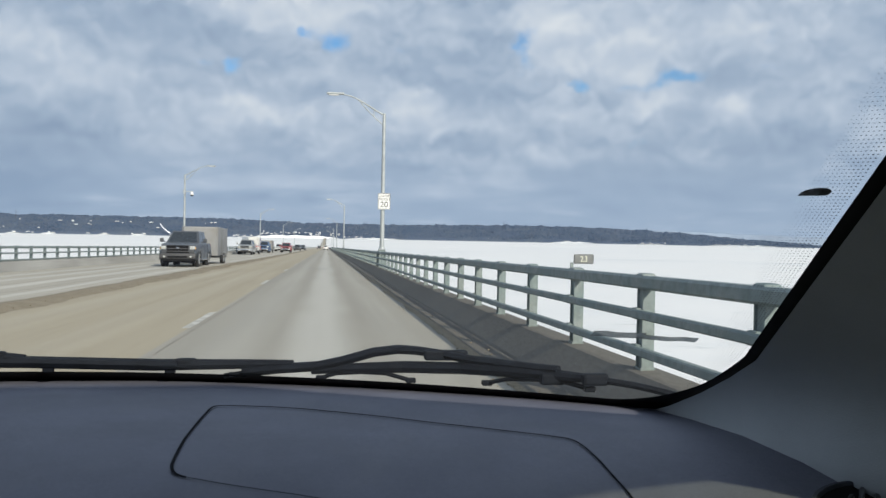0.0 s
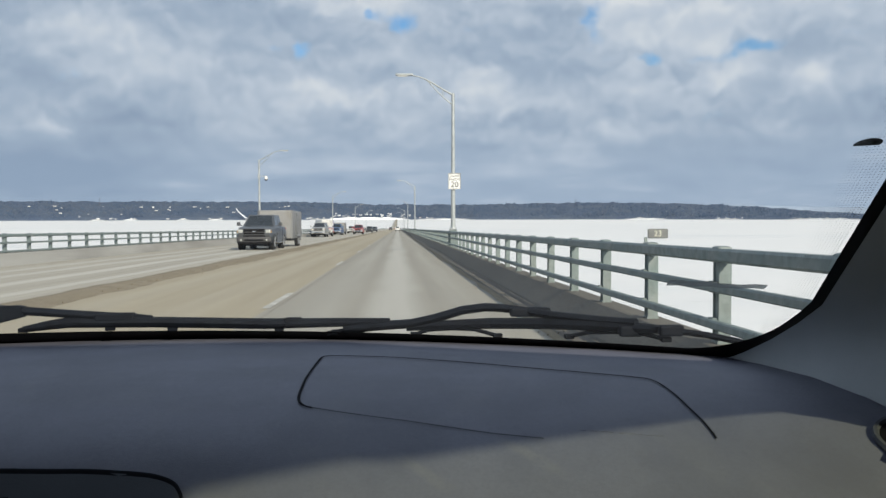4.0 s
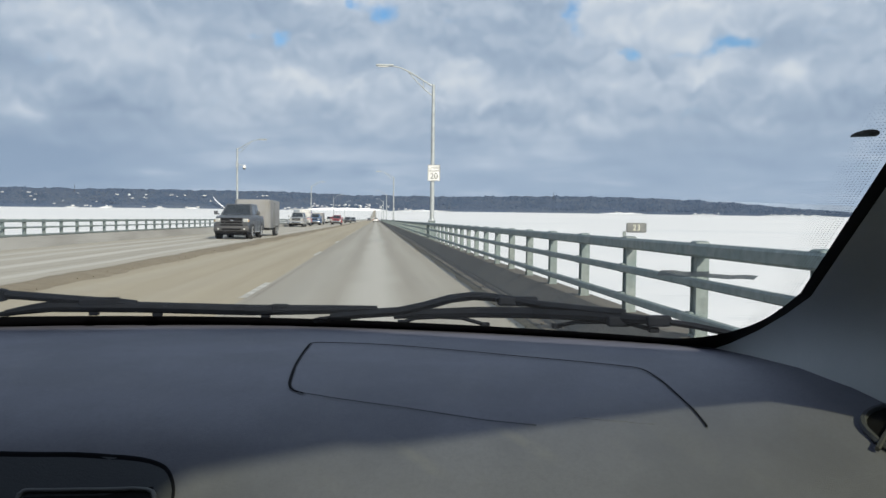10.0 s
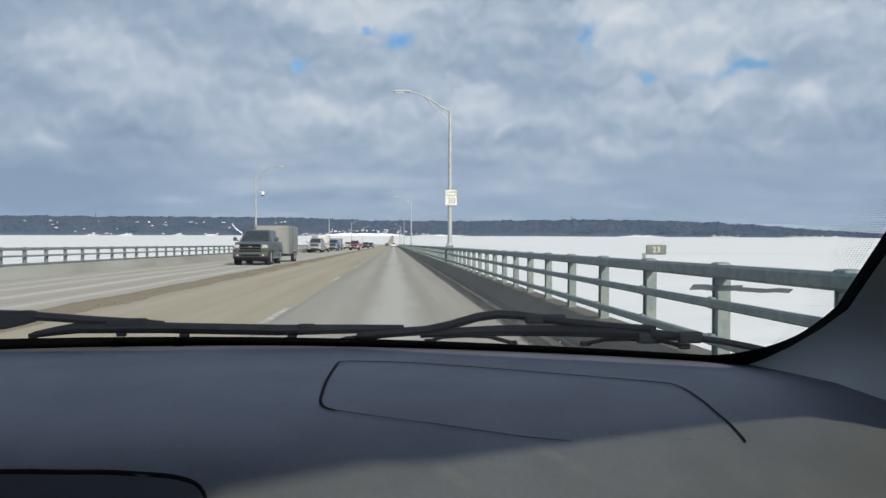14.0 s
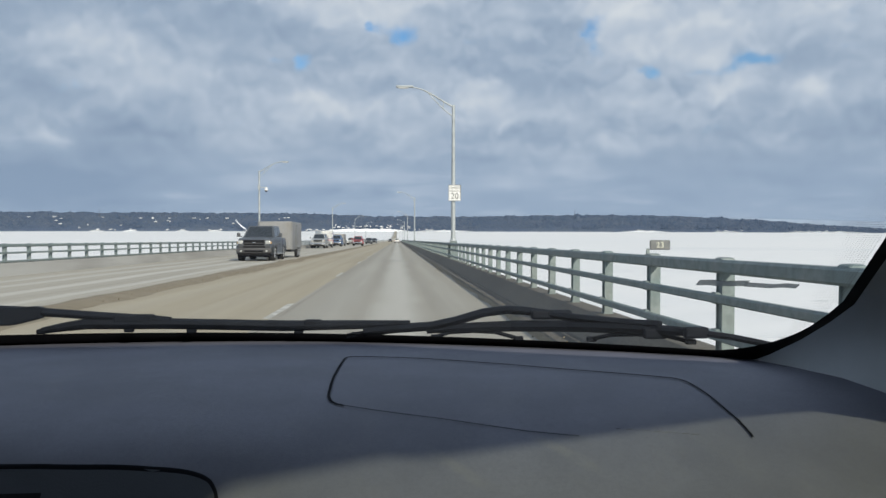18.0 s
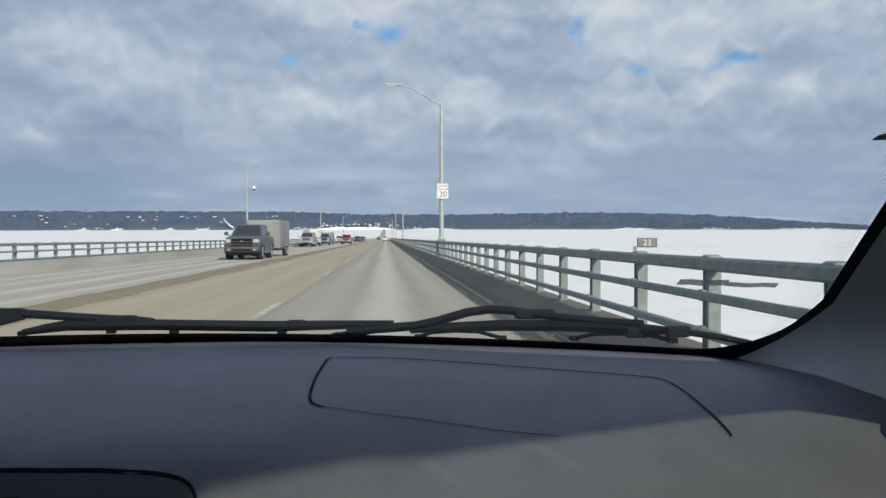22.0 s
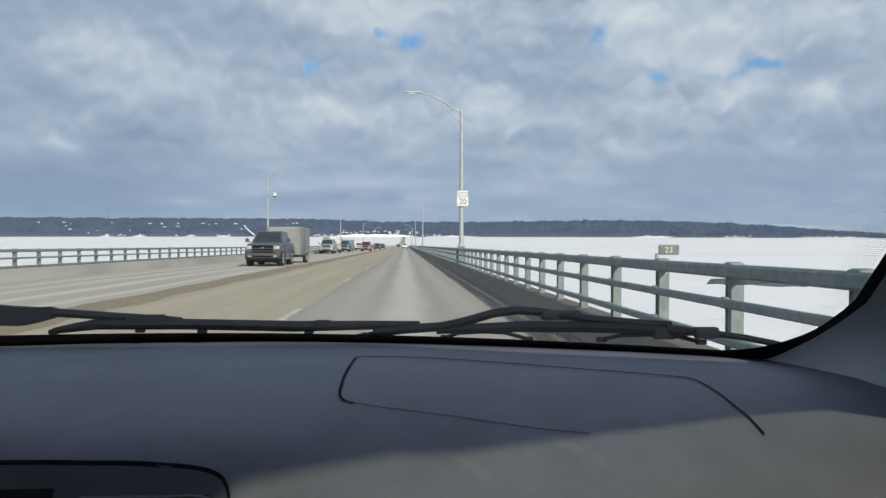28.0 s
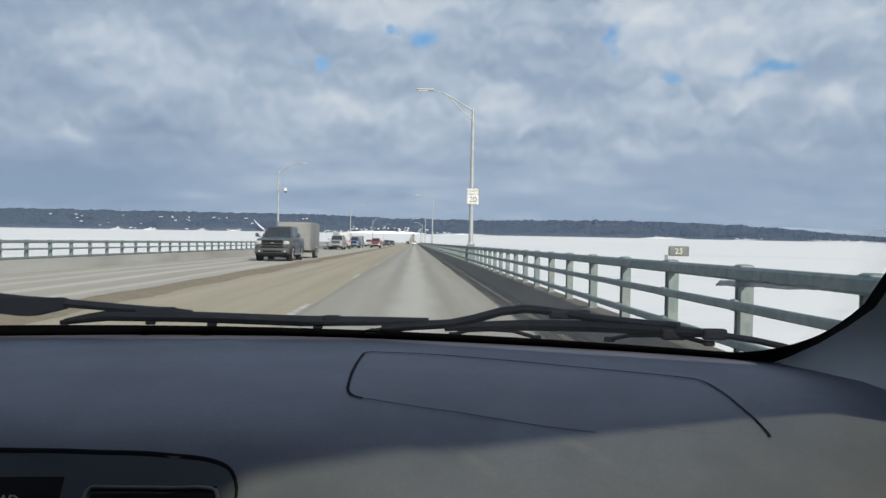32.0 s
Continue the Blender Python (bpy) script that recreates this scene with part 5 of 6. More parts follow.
def vehicle(name, label, category, paint, m, L=5.7, W=2.0, H=1.88, belt=1.18, hood=1.16, nose=1.02, ws=(1.50, 0.62), rear=(-1.0, -1.15), tail=1.15,
            wr=0.40, wb=3.65, front=1.9, style="pickup", cap=False, dark=False):
    """A road vehicle, nose along +y, standing on z = 0. ws: the windscreen's base and top along y; rear: the cab's rear top and base."""
    t = thing(name, label, category, m)
    yf, yb = L / 2, -L / 2
    ya, yz = front, front - wb
    z0 = 0.36
    hw = W / 2
    # lower body: outline with wheel arches, slimmer below and above the shoulder
    top = [(yf - 0.06, 0.62), (yf, 0.78), (yf - 0.02, nose - 0.1), (yf - 0.08, nose), (yf - 0.30, nose + 0.07), (ws[0] + 0.1, hood), (ws[0], hood + 0.02)]
    if style == "pickup":
        top += [(rear[1], belt), (rear[1] - 0.02, tail + 0.02), (yb + 0.02, tail + 0.02), (yb, tail - 0.03), (yb, 0.6)]
    else:
        top += [(rear[1] + 0.1, belt), (yb + 0.06, belt - 0.03), (yb, belt - 0.2), (yb, 0.6)]
    low = [(yb + 0.05, z0 + 0.08)] + arch(yz, wr * 1.16, z0)[::-1] + arch(ya, wr * 1.16, z0)[::-1] + [(yf - 0.10, z0 + 0.06)]
    pts = top + low
    bm = bmesh.new()
    prism(bm, pts, -hw, hw, "x")
    bmesh.ops.bevel(bm, geom=[e for e in bm.edges if abs(e.verts[0].co.x - e.verts[1].co.x) < 0.01 and min(e.verts[0].co.z, e.verts[1].co.z) > 0.7], offset=0.06, segments=3, affect="EDGES", profile=0.6)
    for v in bm.verts:
        if v.co.y > yf - 0.9:
            k = (v.co.y - (yf - 0.9)) / 0.9
            v.co.x *= 1 - 0.15 * k * k
        if v.co.z < 0.6:
            v.co.x *= 0.965
        elif v.co.z > 0.9:
            v.co.x *= 1 - 0.06 * (v.co.z - 0.9) / 0.3
    part("body", bm, paint, t, smooth=35)
    # dark underside
    bm = bmesh.new()
    box(bm, -hw * 0.86, hw * 0.86, yb + 0.2, yf - 0.25, 0.24, 0.62, 0.03)
    part("chassis", bm, M["gap"], t)
    # cab with pillars and roof, glass set into it
    zr = H
    zb = belt - 0.02
    inn = 0.16
    y0, y1, y2, y3 = ws[0], ws[1], rear[0], rear[1]
    bm = bmesh.new()
    low_ring = [(-hw + 0.13, y0, zb), (hw - 0.13, y0, zb), (hw - 0.07, y3, zb), (-hw + 0.07, y3, zb)]
    hi_ring = [(-hw + inn + 0.17, y1, zr - 0.03), (hw - inn - 0.17, y1, zr - 0.03), (hw - inn - 0.06, y2, zr - 0.03), (-hw + inn + 0.06, y2, zr - 0.03)]
    a = [bm.verts.new(p) for p in low_ring]
    b = [bm.verts.new(p) for p in hi_ring]
    for k in range(4):
        bm.faces.new((a[k], a[(k + 1) % 4], b[(k + 1) % 4], b[k]))
    bm.faces.new(b)
    bmesh.ops.recalc_face_normals(bm, faces=bm.faces)
    bmesh.ops.bevel(bm, geom=list(b[0].link_edges) + list(b[2].link_edges), offset=0.05, segments=3, affect="EDGES", profile=0.6)
    part("cab", bm, paint, t, smooth=40)

    def quad(name_, p, mat, lift, parent=t, lab=""):
        bm = bmesh.new()
        vs = [Vector(q) for q in p]
        n = (vs[1] - vs[0]).cross(vs[2] - vs[0]).normalized()
        f = bm.faces.new([bm.verts.new(v + n * lift) for v in vs])
        bmesh.ops.extrude_face_region(bm, geom=[f])
        for v in list(bm.verts)[:4]:
            v.co -= n * 0.02
        bmesh.ops.recalc_face_normals(bm, faces=bm.faces)
        return part(name_, bm, mat, parent, lab)

    def lerp(p, q, f):
        return tuple(Vector(p).lerp(Vector(q), f))

    def inset_quad(p, fx, fz0, fz1, gx=None):
        gx = 1 - fx if gx is None else gx
        lo0, lo1 = lerp(p[0], p[1], fx), lerp(p[0], p[1], gx)
        hi0, hi1 = lerp(p[3], p[2], fx), lerp(p[3], p[2], gx)
        return [lerp(lo0, hi0, fz0), lerp(lo1, hi1, fz0), lerp(lo1, hi1, fz1), lerp(lo0, hi0, fz1)]

    fr = [low_ring[1], low_ring[0], hi_ring[0], hi_ring[1]]
    quad("windscreen", inset_quad(fr, 0.06, 0.06, 0.90), M["window"], 0.006)
    bk = [low_ring[3], low_ring[2], hi_ring[2], hi_ring[3]]
    quad("rear_window", inset_quad(bk, 0.1, 0.12, 0.86), M["window"], 0.006)
    spans = ((0.07, 0.50), (0.54, 0.93)) if style == "pickup" else ((0.07, 0.37), (0.40, 0.68), (0.71, 0.94))
    for sgn in (1, -1):
        if sgn > 0:
            sd = [low_ring[2], low_ring[1], hi_ring[1], hi_ring[2]]
        else:
            sd = [low_ring[0], low_ring[3], hi_ring[3], hi_ring[0]]
        for f0, f1 in spans:
            quad("side_window", inset_quad(sd, f0, 0.10, 0.88, f1), M["window"], 0.006)
        bm = bmesh.new()
        box(bm, sgn * (hw + 0.16) - 0.10, sgn * (hw + 0.16) + 0.10, y0 - 0.38, y0 - 0.24, belt + 0.02, belt + 0.24, 0.04, 2)
        rod(bm, (sgn * (hw - 0.04), y0 - 0.3, belt + 0.03), (sgn * (hw + 0.12), y0 - 0.3, belt + 0.08), 0.03, 0.03, 8)
        part("wing_mirror", bm, paint, t)
        # front door seams and handles
        for yy in ((y0 - 0.15, (y0 + y3) / 2, y3 + 0.12) if style == "pickup" else (y0 - 0.15, y0 - 1.15, y0 - 2.1)):
            bm = bmesh.new()
            box(bm, sgn * hw - 0.004, sgn * hw + 0.004, yy - 0.008, yy + 0.008, 0.55, belt - 0.05)
            part("door_seam", bm, M["gap"], t)
        for yy in (((y0 + y3) / 2 + 0.12, y3 + 0.24) if style == "pickup" else (y0 - 1.0, y0 - 1.95)):
            bm = bmesh.new()
            box(bm, sgn * hw - 0.01, sgn * hw + 0.03, yy, yy + 0.18, belt - 0.17, belt - 0.13, 0.01)
            part("door_handle", bm, paint, t)
        bm = bmesh.new()
        box(bm, min(sgn * hw * 0.60, sgn * hw * 0.87), max(sgn * hw * 0.60, sgn * hw * 0.87), yf - 0.24, yf + 0.006, nose - 0.25, nose - 0.05, 0.05, 3)
        part("headlight", bm, M["lamp"], t, "clear headlight")
        bm = bmesh.new()
        box(bm, min(sgn * hw * 0.84, sgn * hw * 0.915), max(sgn * hw * 0.84, sgn * hw * 0.915), yf - 0.30, yf - 0.06, nose - 0.24, nose - 0.10, 0.02, 1)
        part("indicator", bm, M["amber"], t, "amber indicator lens")
        bm = bmesh.new()
        box(bm, min(sgn * (hw - 0.17), sgn * (hw - 0.05)), max(sgn * (hw - 0.17), sgn * (hw - 0.05)), yb - 0.015, yb + 0.05, 0.72, tail - 0.04, 0.02, 1)
        part("tail_light", bm, M["red_lamp"], t, "red tail light")
        if style == "pickup":
            bm = bmesh.new()
            box(bm, sgn * (hw + 0.02) - 0.05, sgn * (hw + 0.02) + 0.05, yz + wr + 0.5, ya - wr - 0.15, 0.36, 0.41, 0.015)
            part("running_board", bm, M["chrome"], t)
    bm = bmesh.new()
    box(bm, -hw * 0.55, hw * 0.55, yf - 0.08, yf + 0.008, nose - 0.36, nose - 0.02, 0.005)
    gr = part("grille", bm, M["frit"], t, "dark grille opening")
    for k in range(2 if style == "pickup" else 4):
        z = nose - 0.36 + (0.145 * k if style == "pickup" else 0.09 * k)
        bm = bmesh.new()
        box(bm, -hw * 0.56, hw * 0.56, yf - 0.03, yf + 0.022, z, z + (0.045 if style == "pickup" else 0.025), 0.012)
        part("grille_bar", bm, M["plastic"] if dark else paint if style == "pickup" else M["chrome"], gr)
    bm = bmesh.new()
    box(bm, -0.09, 0.09, yf - 0.005, yf + 0.034, nose - 0.19, nose - 0.13, 0.015)
    part("badge", bm, M["chrome"], gr)
    bm = bmesh.new()
    box(bm, -hw * 0.93, hw * 0.93, yf - 0.16, yf + 0.08, 0.44, 0.74, 0.07, 3)
    bp = part("front_bumper", bm, M["plastic"] if dark else M["chrome"] if style == "pickup" else paint, t, smooth=40)
    bm = bmesh.new()
    box(bm, -hw * 0.5, hw * 0.5, yf + 0.05, yf + 0.095, 0.50, 0.60, 0.015)
    part("air_intake", bm, M["frit"], bp)
    bm = bmesh.new()
    box(bm, -hw * 0.94, hw * 0.94, yb - 0.10, yb + 0.06, 0.48, 0.66, 0.04, 2)
    part("rear_bumper", bm, M["chrome"] if style == "pickup" else paint, t, smooth=40)
    for x in (hw - 0.15, -hw + 0.15):
        for y in (ya, yz):
            wheel(t, x, y, wr, 0.27)
            bm = bmesh.new()
            sx = hw - 0.005 if x > 0 else -hw + 0.005
            tube(bm, [(sx * (0.985 if k in (0, 12) else 1.0), y + wr * 1.19 * math.cos(math.pi * k / 12), z0 + 0.02 + wr * 1.19 * math.sin(math.pi * k / 12)) for k in range(13)], 0.035, 6, up=(1, 0, 0))
            part("wheel_arch", bm, paint, t, smooth=50)
            bm = bmesh.new()
            xi = x - (0.17 if x > 0 else -0.17)
            rod(bm, (xi - 0.01, y, wr + 0.02), (xi + 0.01, y, wr + 0.02), wr * 1.14, wr * 1.14, 20)
            part("wheel_well", bm, M["frit"], t)
    # bonnet ridges, fog lights and the dark valance under the bumper
    bm = bmesh.new()
    prism(bm, ((-hw * 0.55, hood - 0.01), (hw * 0.55, hood - 0.01), (hw * 0.42, hood + 0.05), (-hw * 0.42, hood + 0.05)), ws[0] + 0.12, yf - 0.42, "y")
    for v in bm.verts:
        if v.co.y > 2:
            v.co.z -= (hood - nose) * 0.75
    part("bonnet_bulge", bm, paint, t, smooth=50)
    if dark:
        bm = bmesh.new()
        box(bm, -hw * 0.60, hw * 0.60, yf - 0.10, yf + 0.016, nose - 0.50, nose - 0.36, 0.03, 2)
        part("lower_grille", bm, M["frit"], t, "dark lower grille")
    bm = bmesh.new()
    box(bm, -hw * 0.85, hw * 0.85, yf - 0.2, yf + 0.03, 0.30, 0.48, 0.03)
    part("valance", bm, M["frit"], t)
    for sgn in (1, -1):
        bm = bmesh.new()
        rod(bm, (sgn * hw * 0.68, yf + 0.06, 0.56), (sgn * hw * 0.68, yf + 0.10, 0.56), 0.055, 0.055, 12)
        part("fog_light", bm, M["lamp"], bp)
    if cap:
        bm = bmesh.new()
        yc0, yc1 = rear[1] - 0.05, yb + 0.05
        lo = [(-hw + 0.03, yc0, tail), (hw - 0.03, yc0, tail), (hw - 0.03, yc1, tail), (-hw + 0.03, yc1, tail)]
        hi = [(-hw + 0.22, yc0 - 0.03, H + 0.02), (hw - 0.22, yc0 - 0.03, H + 0.02), (hw - 0.24, yc1 + 0.16, H), (-hw + 0.24, yc1 + 0.16, H)]
        a = [bm.verts.new(p) for p in lo]
        b = [bm.verts.new(p) for p in hi]
        for k in range(4):
            bm.faces.new((a[k], a[(k + 1) % 4], b[(k + 1) % 4], b[k]))
        bm.faces.new(b)
        bmesh.ops.recalc_face_normals(bm, faces=bm.faces)
        bmesh.ops.bevel(bm, geom=list(b[0].link_edges) + list(b[2].link_edges), offset=0.05, segments=2, affect="EDGES")
        cp = part("bed_cap", bm, paint, t, "painted cap over the bed", 40)
        for sgn in (1, -1):
            sd = [lo[2], lo[1], hi[1], hi[2]] if sgn > 0 else [lo[0], lo[3], hi[3], hi[0]]
            quad("cap_window", inset_quad(sd, 0.08, 0.2, 0.82), M["window"], 0.006, cp)
    return t


def trailer(label, m, skin, L=5.6, W=2.2, H=2.45, stripes=False, vee=0.0):
    """Two-axle box trailer with its nose along +y."""
    t = thing("box_trailer", label, "trailer", m)
    hw = W / 2
    bm = bmesh.new()
    out_ = ((-hw, -L / 2), (hw, -L / 2), (hw, L / 2 - 0.14), (hw - 0.14, L / 2), (-hw + 0.14, L / 2), (-hw, L / 2 - 0.14)) if not vee else ((-hw, -L / 2), (hw, -L / 2), (hw, L / 2), (0.06, L / 2 + vee), (-0.06, L / 2 + vee), (-hw, L / 2))
    prism(bm, out_, 0.55, H, "z")
    bmesh.ops.bevel(bm, geom=[e for e in bm.edges if min(e.verts[0].co.z, e.verts[1].co.z) > H - 0.01], offset=0.07, segments=3, affect="EDGES", profile=0.5)
    part("box_body", bm, skin, t, smooth=40)
    bm = bmesh.new()
    box(bm, -hw * 0.9, hw * 0.9, -L / 2, L / 2 - 0.4, 0.42, 0.552)
    part("frame", bm, M["plastic"], t)
    bm = bmesh.new()
    rod(bm, (0.3, L / 2 - 0.4, 0.5), (0.0, L / 2 + 1.0, 0.5), 0.05, 0.05, 8)
    rod(bm, (-0.3, L / 2 - 0.4, 0.5), (0.0, L / 2 + 1.0, 0.5), 0.05, 0.05, 8)
    part("tow_bar", bm, M["plastic"], t)
    for sgn in (1, -1):
        if stripes:
            for z0, z1, mt in ((1.27, 1.35, "navy"), (1.05, 1.15, "red")):
                bm = bmesh.new()
                box(bm, sgn * hw - 0.004, sgn * hw + 0.004, -L / 2 + 0.02, L / 2 - 0.02, z0, z1)
                part("stripe", bm, M[mt], t)
                bm = bmesh.new()
                prism(bm, ((sgn * (hw + 0.005), L / 2), (sgn * (hw - 0.02), L / 2), (sgn * 0.05, L / 2 + vee - 0.03), (sgn * 0.085, L / 2 + vee - 0.03)), z0, z1, "z")
                part("stripe", bm, M[mt], t)
            bm = bmesh.new()
            prism(bm, ((-L / 2 + 0.01, 1.35), (-L / 2 + 2.0, 1.35), (-L / 2 + 1.35, H - 0.1), (-L / 2 + 0.01, H - 0.1)), sgn * hw - 0.006, sgn * hw + 0.006, "x")
            pn = part("blue_panel", bm, M["navy"], t)
            for k in range(6):
                bm = bmesh.new()
                y = -L / 2 + 1.5 - 0.22 * k
                box(bm, sgn * (hw + 0.008) - 0.004, sgn * (hw + 0.008) + 0.004, y - 0.07, y + 0.07, 1.66 - (0.2 if k == 0 else 0), 1.86 + (0.2 if k == 0 else 0.08 * (k % 2)))
                part("emblem_bar", bm, M["white"], pn)
            bm = bmesh.new()
            prism(bm, ((-L / 2 + 0.01, 0.58), (-L / 2 + 0.9, 0.58), (-L / 2 + 1.4, 1.05), (-L / 2 + 0.01, 1.05)), sgn * hw - 0.006, sgn * hw + 0.006, "x")
            part("red_panel", bm, M["red"], t)
            d = Vector((sgn * hw, -vee, 0)).normalized()
            n = Vector((sgn * vee, hw, 0)).normalized()
            c = Vector((sgn * hw * 0.62, L / 2 + vee * 0.38, 2.1))
            bm = bmesh.new()
            rod(bm, c - n * 0.01, c + n * 0.01, 0.16, 0.16, 18)
            part("round_emblem", bm, M["plastic"], t)
            bm = bmesh.new()
            box(bm, sgn * hw - 0.02, sgn * hw + 0.02, L / 2 - 0.25, L / 2 - 0.15, 1.9, 2.25, 0.01)
            part("side_marker", bm, M["plastic"], t)
            bm = bmesh.new()
            prism(bm, ((sgn * (hw + 0.006), L / 2), (sgn * (hw - 0.02), L / 2), (sgn * 0.05, L / 2 + vee - 0.02), (sgn * 0.09, L / 2 + vee - 0.02)), 0.56, 0.92, "z")
            part("stone_guard", bm, DULL, t, "dull aluminium stone guard")
            bm = bmesh.new()
            rod(bm, (sgn * 0.07, L / 2 + vee - 0.04, 0.56), (sgn * 0.07, L / 2 + vee - 0.04, H - 0.05), 0.04, 0.04, 8)
            part("corner_trim", bm, M["galv"], t)
        bm = bmesh.new()
        for y0, y1, z0, z1 in ((0.55, 0.57, 0.62, H - 0.2), (-0.2, -0.18, 0.62, H - 0.2), (-0.2, 0.57, H - 0.22, H - 0.2)):
            box(bm, sgn * hw - 0.007, sgn * hw + 0.007, y0, y1, z0, z1)
        part("side_door_seam", bm, M["gap"], t)
        bm = bmesh.new()
        box(bm, sgn * hw - 0.02, sgn * hw + 0.06, -1.75, 0.1, 0.72, 0.78, 0.02)
        part("fender", bm, M["galv"], t)
        for y in (-0.42, -1.2):
            wheel(t, sgn * (hw - 0.08), y, 0.34, 0.22)
    for k in range(2):
        bm = bmesh.new()
        box(bm, (0.02 if k else -hw + 0.04), (hw - 0.04 if k else -0.02), -L / 2 - 0.02, -L / 2 + 0.01, 0.62, H - 0.1, 0.008)
        part("rear_door", bm, skin, t)
    return t


SILVER = paint_mat("silver_paint", (0.33, 0.335, 0.33), 0.3)
CHARCOAL = paint_mat("charcoal_paint", (0.06, 0.065, 0.072), 0.3)
MAROON = paint_mat("red_paint", (0.32, 0.03, 0.03), 0.1)
BLUEGREY = paint_mat("blue_grey_paint", (0.07, 0.085, 0.11), 0.3)
BLUE = paint_mat("blue_paint", (0.06, 0.12, 0.24), 0.3)
CREAM = paint_mat("white_paint", (0.62, 0.62, 0.60), 0.0)
DULL = material("dull_aluminium_skin", (0.23, 0.232, 0.232), 0.5, metal=0.2, vary=0.12, scale=0.8, second=(0.21, 0.20, 0.18))
OUT_LANE, IN_LANE = -10.75, -7.6


def on_road(x, s, back=True):
    """A pose on the deck; back: the nose points towards the start of the bridge."""
    sl = math.degrees(math.atan2(prof(s + 2) - prof(s - 2), 4))
    return Matrix.Translation((x, s, prof(s) + 0.03)) @ Matrix.Rotation(radians(sl), 4, "X") @ Matrix.Rotation(math.pi if back else 0, 4, "Z")


SUV = dict(style="suv", L=4.7, W=1.86, H=1.7, belt=1.08, hood=1.05, nose=0.92, ws=(1.05, 0.35), rear=(-1.9, -2.2), tail=1.05, wr=0.36, wb=2.75, front=1.45)
HEAVY = dict(L=5.9, W=2.03, H=2.0, belt=1.32, hood=1.30, nose=1.18, ws=(1.35, 0.42), rear=(-1.05, -1.2), tail=1.28, wr=0.43, wb=3.75, front=1.95)
vehicle("pickup_truck", "dirty charcoal crew-cab pickup towing a grey box trailer", "pickup truck", CHARCOAL, on_road(IN_LANE - 0.2, 51.0), dark=True, **HEAVY)
trailer("dull grey aluminium box trailer behind the charcoal pickup", on_road(IN_LANE - 0.2, 58.8), DULL, L=5.4, W=2.2, H=2.35)
vehicle("sport_utility_vehicle", "dusty dark grey sport utility vehicle in the outer oncoming lane", "car", BLUEGREY, on_road(OUT_LANE, 88.0), **SUV)
vehicle("pickup_truck", "dusty silver crew-cab pickup with a bed cap, towing a trailer", "pickup truck", SILVER, on_road(OUT_LANE, 122.0), cap=True, **HEAVY)
trailer("white box trailer with red and navy stripes behind the silver pickup", on_road(OUT_LANE, 130.0), M["white"], L=5.7, stripes=True, vee=1.5)
vehicle("pickup_truck", "blue crew-cab pickup towing a low aluminium trailer", "pickup truck", BLUE, on_road(OUT_LANE, 156.0), **HEAVY)
trailer("bare aluminium box trailer behind the blue pickup", on_road(OUT_LANE, 163.8), DULL, L=5.0, W=2.1, H=2.2)
vehicle("pickup_truck", "bright red pickup in the inner oncoming lane", "pickup truck", MAROON, on_road(IN_LANE, 171.0))
vehicle("sport_utility_vehicle", "white sport utility vehicle following in the outer oncoming lane", "car", CREAM, on_road(OUT_LANE, 205.0), **SUV)
vehicle("sport_utility_vehicle", "dark grey sport utility vehicle driving down the inner lane", "car", CHARCOAL, on_road(IN_LANE, 237.0), **SUV)
vehicle("sport_utility_vehicle", "dark blue-grey sport utility vehicle in the inner lane", "car", BLUEGREY, on_road(IN_LANE, 290.0), **SUV)
vehicle("sport_utility_vehicle", "dark sport utility vehicle far down the oncoming lane", "car", BLUEGREY, on_road(OUT_LANE, 400.0), **SUV)
vehicle("sport_utility_vehicle", "white sport utility vehicle far ahead in the outer lane", "car", CREAM, on_road(-0.1, 330.0, False), **SUV)
vehicle("sport_utility_vehicle", "charcoal sport utility vehicle far ahead in the inner lane", "car", CHARCOAL, on_road(-3.8, 480.0, False), **SUV)

# traffic camera on a lamp post beside the oncoming lanes
t = thing("traffic_camera", "white domed traffic camera hung on a lamp post", "camera", pose(XL + XR - 2.86, LAMP_L[0] - 0.2, prof(LAMP_L[0]) + 6.3))
bm = bmesh.new()
box(bm, 0.0, 0.75, -0.03, 0.03, -0.03, 0.03)
box(bm, -0.1, 0.1, -0.05, 0.25, -0.25, 0.25, 0.02)
part("bracket", bm, M["galv"], t)
bm = bmesh.new()
rod(bm, (0.7, 0, 0.0), (0.7, 0, -0.3), 0.12, 0.17, 14)
part("housing", bm, M["white"], t)
bm = bmesh.new()
g = bmesh.ops.create_uvsphere(bm, u_segments=14, v_segments=8, radius=0.16)
bmesh.ops.transform(bm, matrix=Matrix.Translation((0.7, 0, -0.3)), verts=g["verts"])
part("dome", bm, M["window"], t)

# ---- far shore: houses, snow slope, mast ----
def shore_point(a, r, z):
    return (r * math.sin(radians(a)), r * math.cos(radians(a)), LAKE + z)


def house_mesh(t):
    bm = bmesh.new()
    box(bm, -7, 7, -5, 5, -4, 5)
    part("wall", bm, M["housewall"], t)
    bm = bmesh.new()
    prism(bm, ((-5.6, 5), (5.6, 5), (0, 9)), -7.6, 7.6, "x")
    part("roof", bm, M["snow"], t)
    for k in (-4, 0, 4):
        bm = bmesh.new()
        box(bm, k - 0.8, k + 0.8, -5.1, -4.9, 1.4, 3.4)
        part("window", bm, M["window"], t)


rnd = random.Random(11)
h0 = thing("house", "small white house with a snowy roof on the far shore", "house", group="houses on the far shore")
house_mesh(h0)
h0.matrix_basis = pose(*shore_point(-18.6, SHORE - 12, 5), 0, 0, 19) @ Matrix.Diagonal((0.8, 0.6, 0.55, 1))
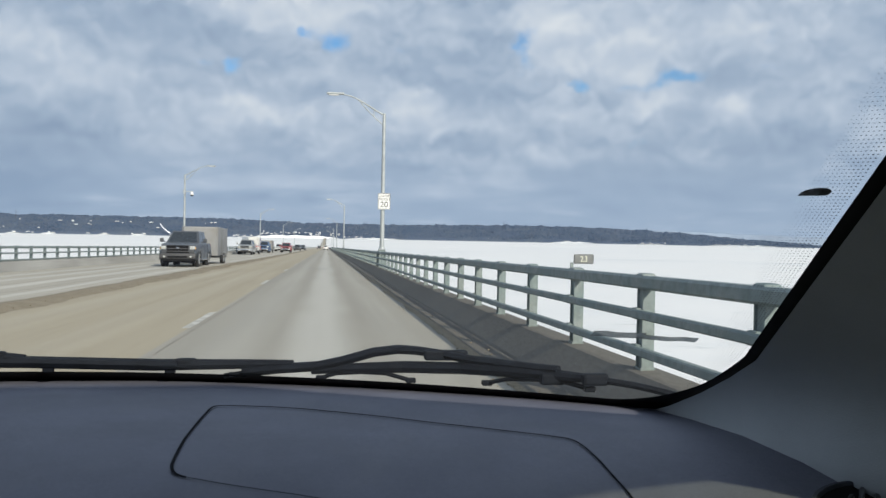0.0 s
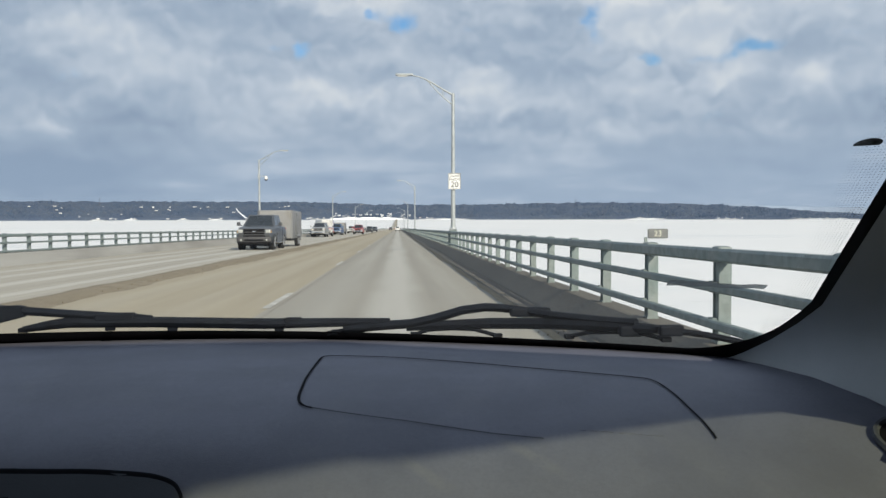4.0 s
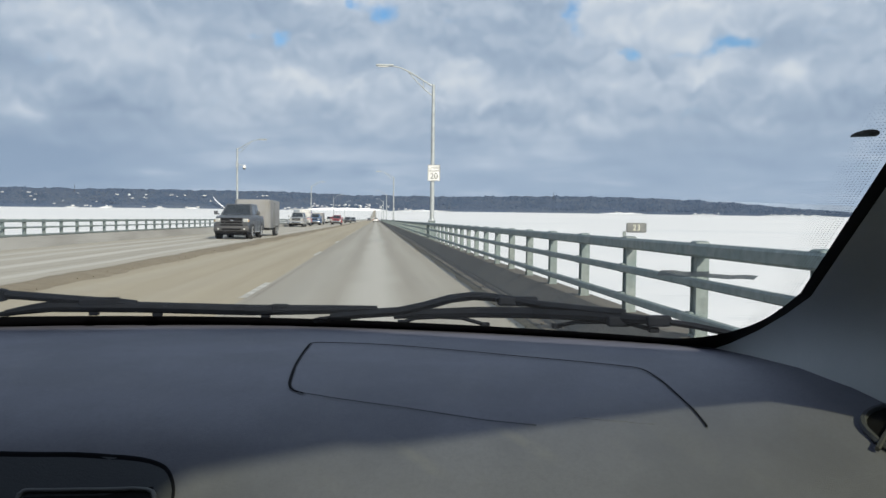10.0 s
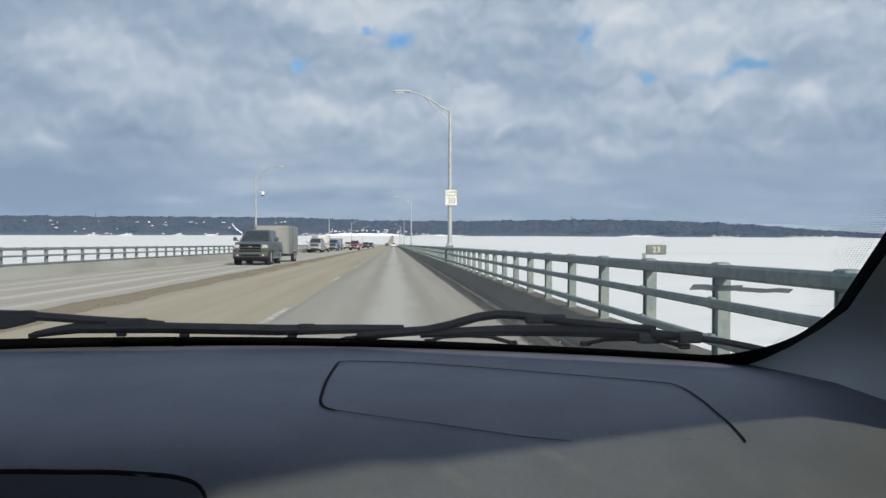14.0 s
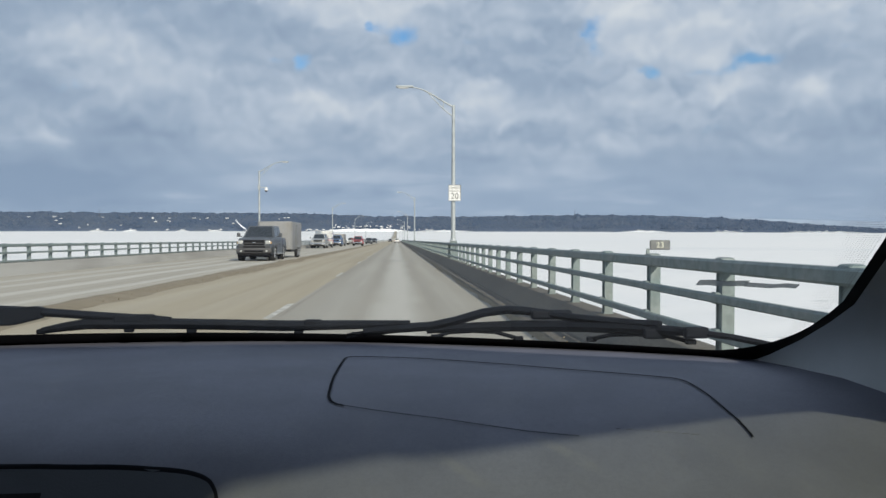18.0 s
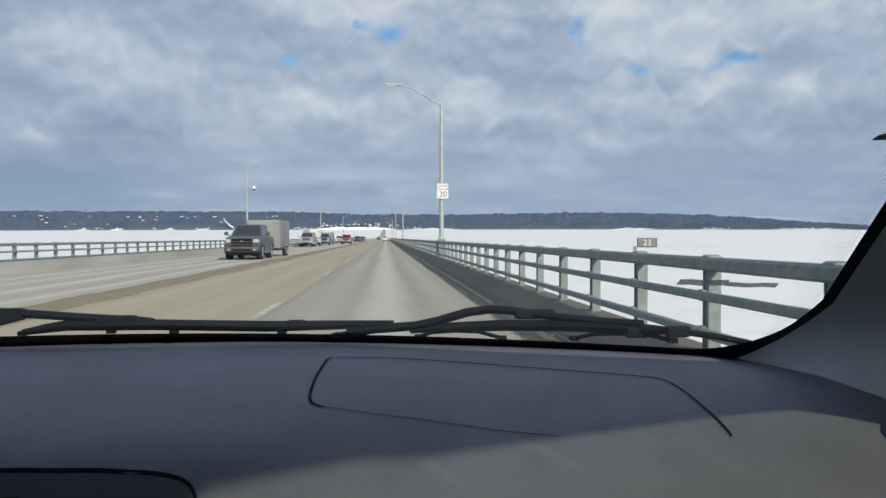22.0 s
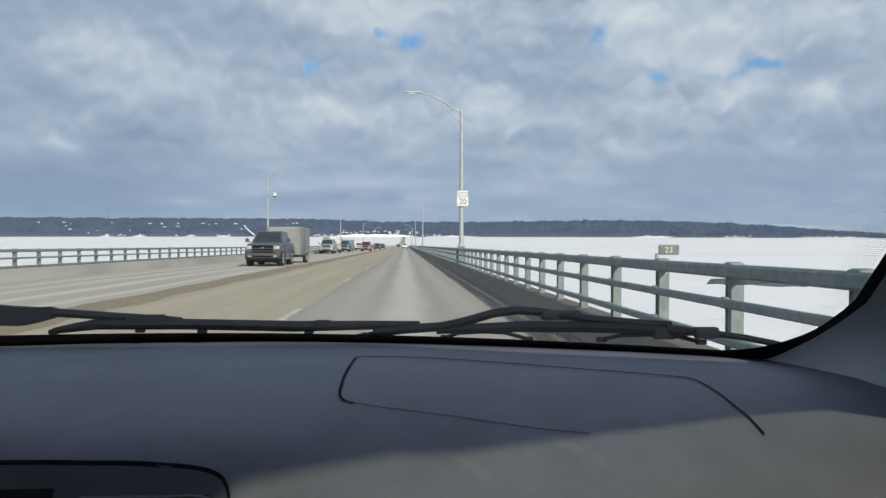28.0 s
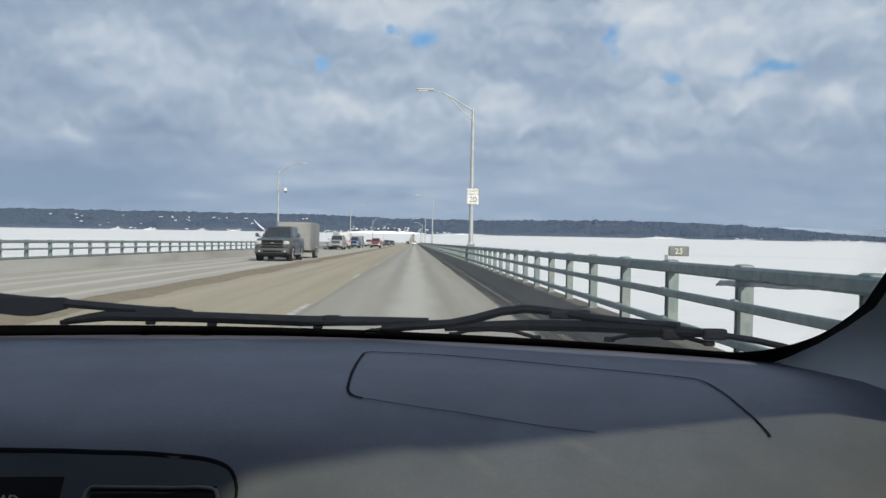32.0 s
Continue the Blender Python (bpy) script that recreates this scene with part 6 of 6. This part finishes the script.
# azimuth, height above the lake, width, height
SPOTS = [(-16.7, 6, 0.7, 0.8), (-13.6, 5, 1.6, 0.6), (-12.0, 5, 0.8, 0.6), (-11.3, 6, 0.9, 0.6), (-16.1, 57, 1.3, 0.5), (-15.4, 58, 0.8, 0.55), (-14.4, 57, 0.7, 0.45),
         (-12.9, 58, 1.4, 0.5), (-12.1, 58, 0.8, 0.5), (-10.9, 57, 1.5, 0.6), (-22.4, 60, 0.9, 0.5), (-21.0, 61, 1.2, 0.5), (-18.3, 60, 0.6, 0.4)]
for a0, a1, n, zlo, zhi in ((-22.0, -7.0, 16, 14, 62), (-19.0, -7.0, 10, 3, 8), (-4.2, 0.9, 44, 4, 27), (-6.2, -3.6, 9, 2, 8), (0.6, 3.2, 6, 3, 10), (15.2, 17.4, 4, 3, 8), (20.3, 22, 5, 3, 7), (24.6, 28, 8, 3, 8)):
    for _ in range(n):
        SPOTS.append((rnd.uniform(a0, a1), rnd.uniform(zlo, zhi), rnd.uniform(0.4, 1.1), rnd.uniform(0.35, 0.6)))
for a, z, w, h in SPOTS:
    r = SHORE + 620 * max(0.0, min(0.95, z / table(RIDGE, a) - 0.07)) ** 1.25 - 18
    copy_thing(h0, pose(*shore_point(a, r, z), 0, 0, -a + rnd.uniform(-15, 15)) @ Matrix.Diagonal((w, 0.6, h, 1)))


def snow_patch(a0, a1, z0, z1, seed, label):
    bm = bmesh.new()
    rows = []
    n = 24
    for i in range(n + 1):
        a = a0 + (a1 - a0) * i / n
        e = 0.5 + 0.5 * noise.noise((a * 2.2, seed, 0))
        hi = z0 + (z1 - z0) * (0.35 + 0.65 * e) * (1 - abs(2 * i / n - 1) ** 3)
        rows.append([shore_point(a, SHORE - 25, z0 - 4), shore_point(a, SHORE + (hi - 10) * 2.2 - 22, max(z0, hi))])
    grid(bm, rows)
    bmesh.ops.recalc_face_normals(bm, faces=bm.faces)
    return tagged(part("snow_bank", bm, M["snow"]), label, "snow bank", kind="structure")


snow_patch(-4.8, 0.8, 2, 15, 2.0, "open snowy ground of the far town's waterfront")
for a in (-18.6, -16.7, -13.6, -11.6, -5.2):
    snow_patch(a - 0.45, a + 0.4, 1, 6, a, "snowy yard on the far shore")
snow_patch(1.2, 5.0, 1, 7, 3.0, "snowy shore under the wooded ridge")
snow_patch(14.6, 17.6, 1, 8, 5.0, "snowy clearing on the far shore")
snow_patch(20.2, 22.0, 1, 5, 8.0, "thin snowy beach under the wood")
snow_patch(24.4, 29, 1, 7, 9.0, "snowy beach of the far point")
bm = bmesh.new()
grid(bm, [[shore_point(-10.35 + 0.6 * f ** 1.5 - w, SHORE + 140 * (1 - f) - 20, 52 - 42 * f) for w in (0.02 + 0.05 * f, -0.02 - 0.05 * f)] for f in [i / 12 for i in range(13)]])
tagged(part("snow_slope", bm, M["snow"]), "white cleared slope curving down the wooded hill", "snow slope", kind="structure")
for a, top, r in ((11.6, 100, 4300), (-18.5, 100, 4300)):
    bm = bmesh.new()
    rod(bm, shore_point(a, r, 30), shore_point(a, r, top), 2.2, 0.8, 6)
    tagged(part("radio_mast", bm, M["plastic"]), "thin radio mast above the far ridge", "mast")
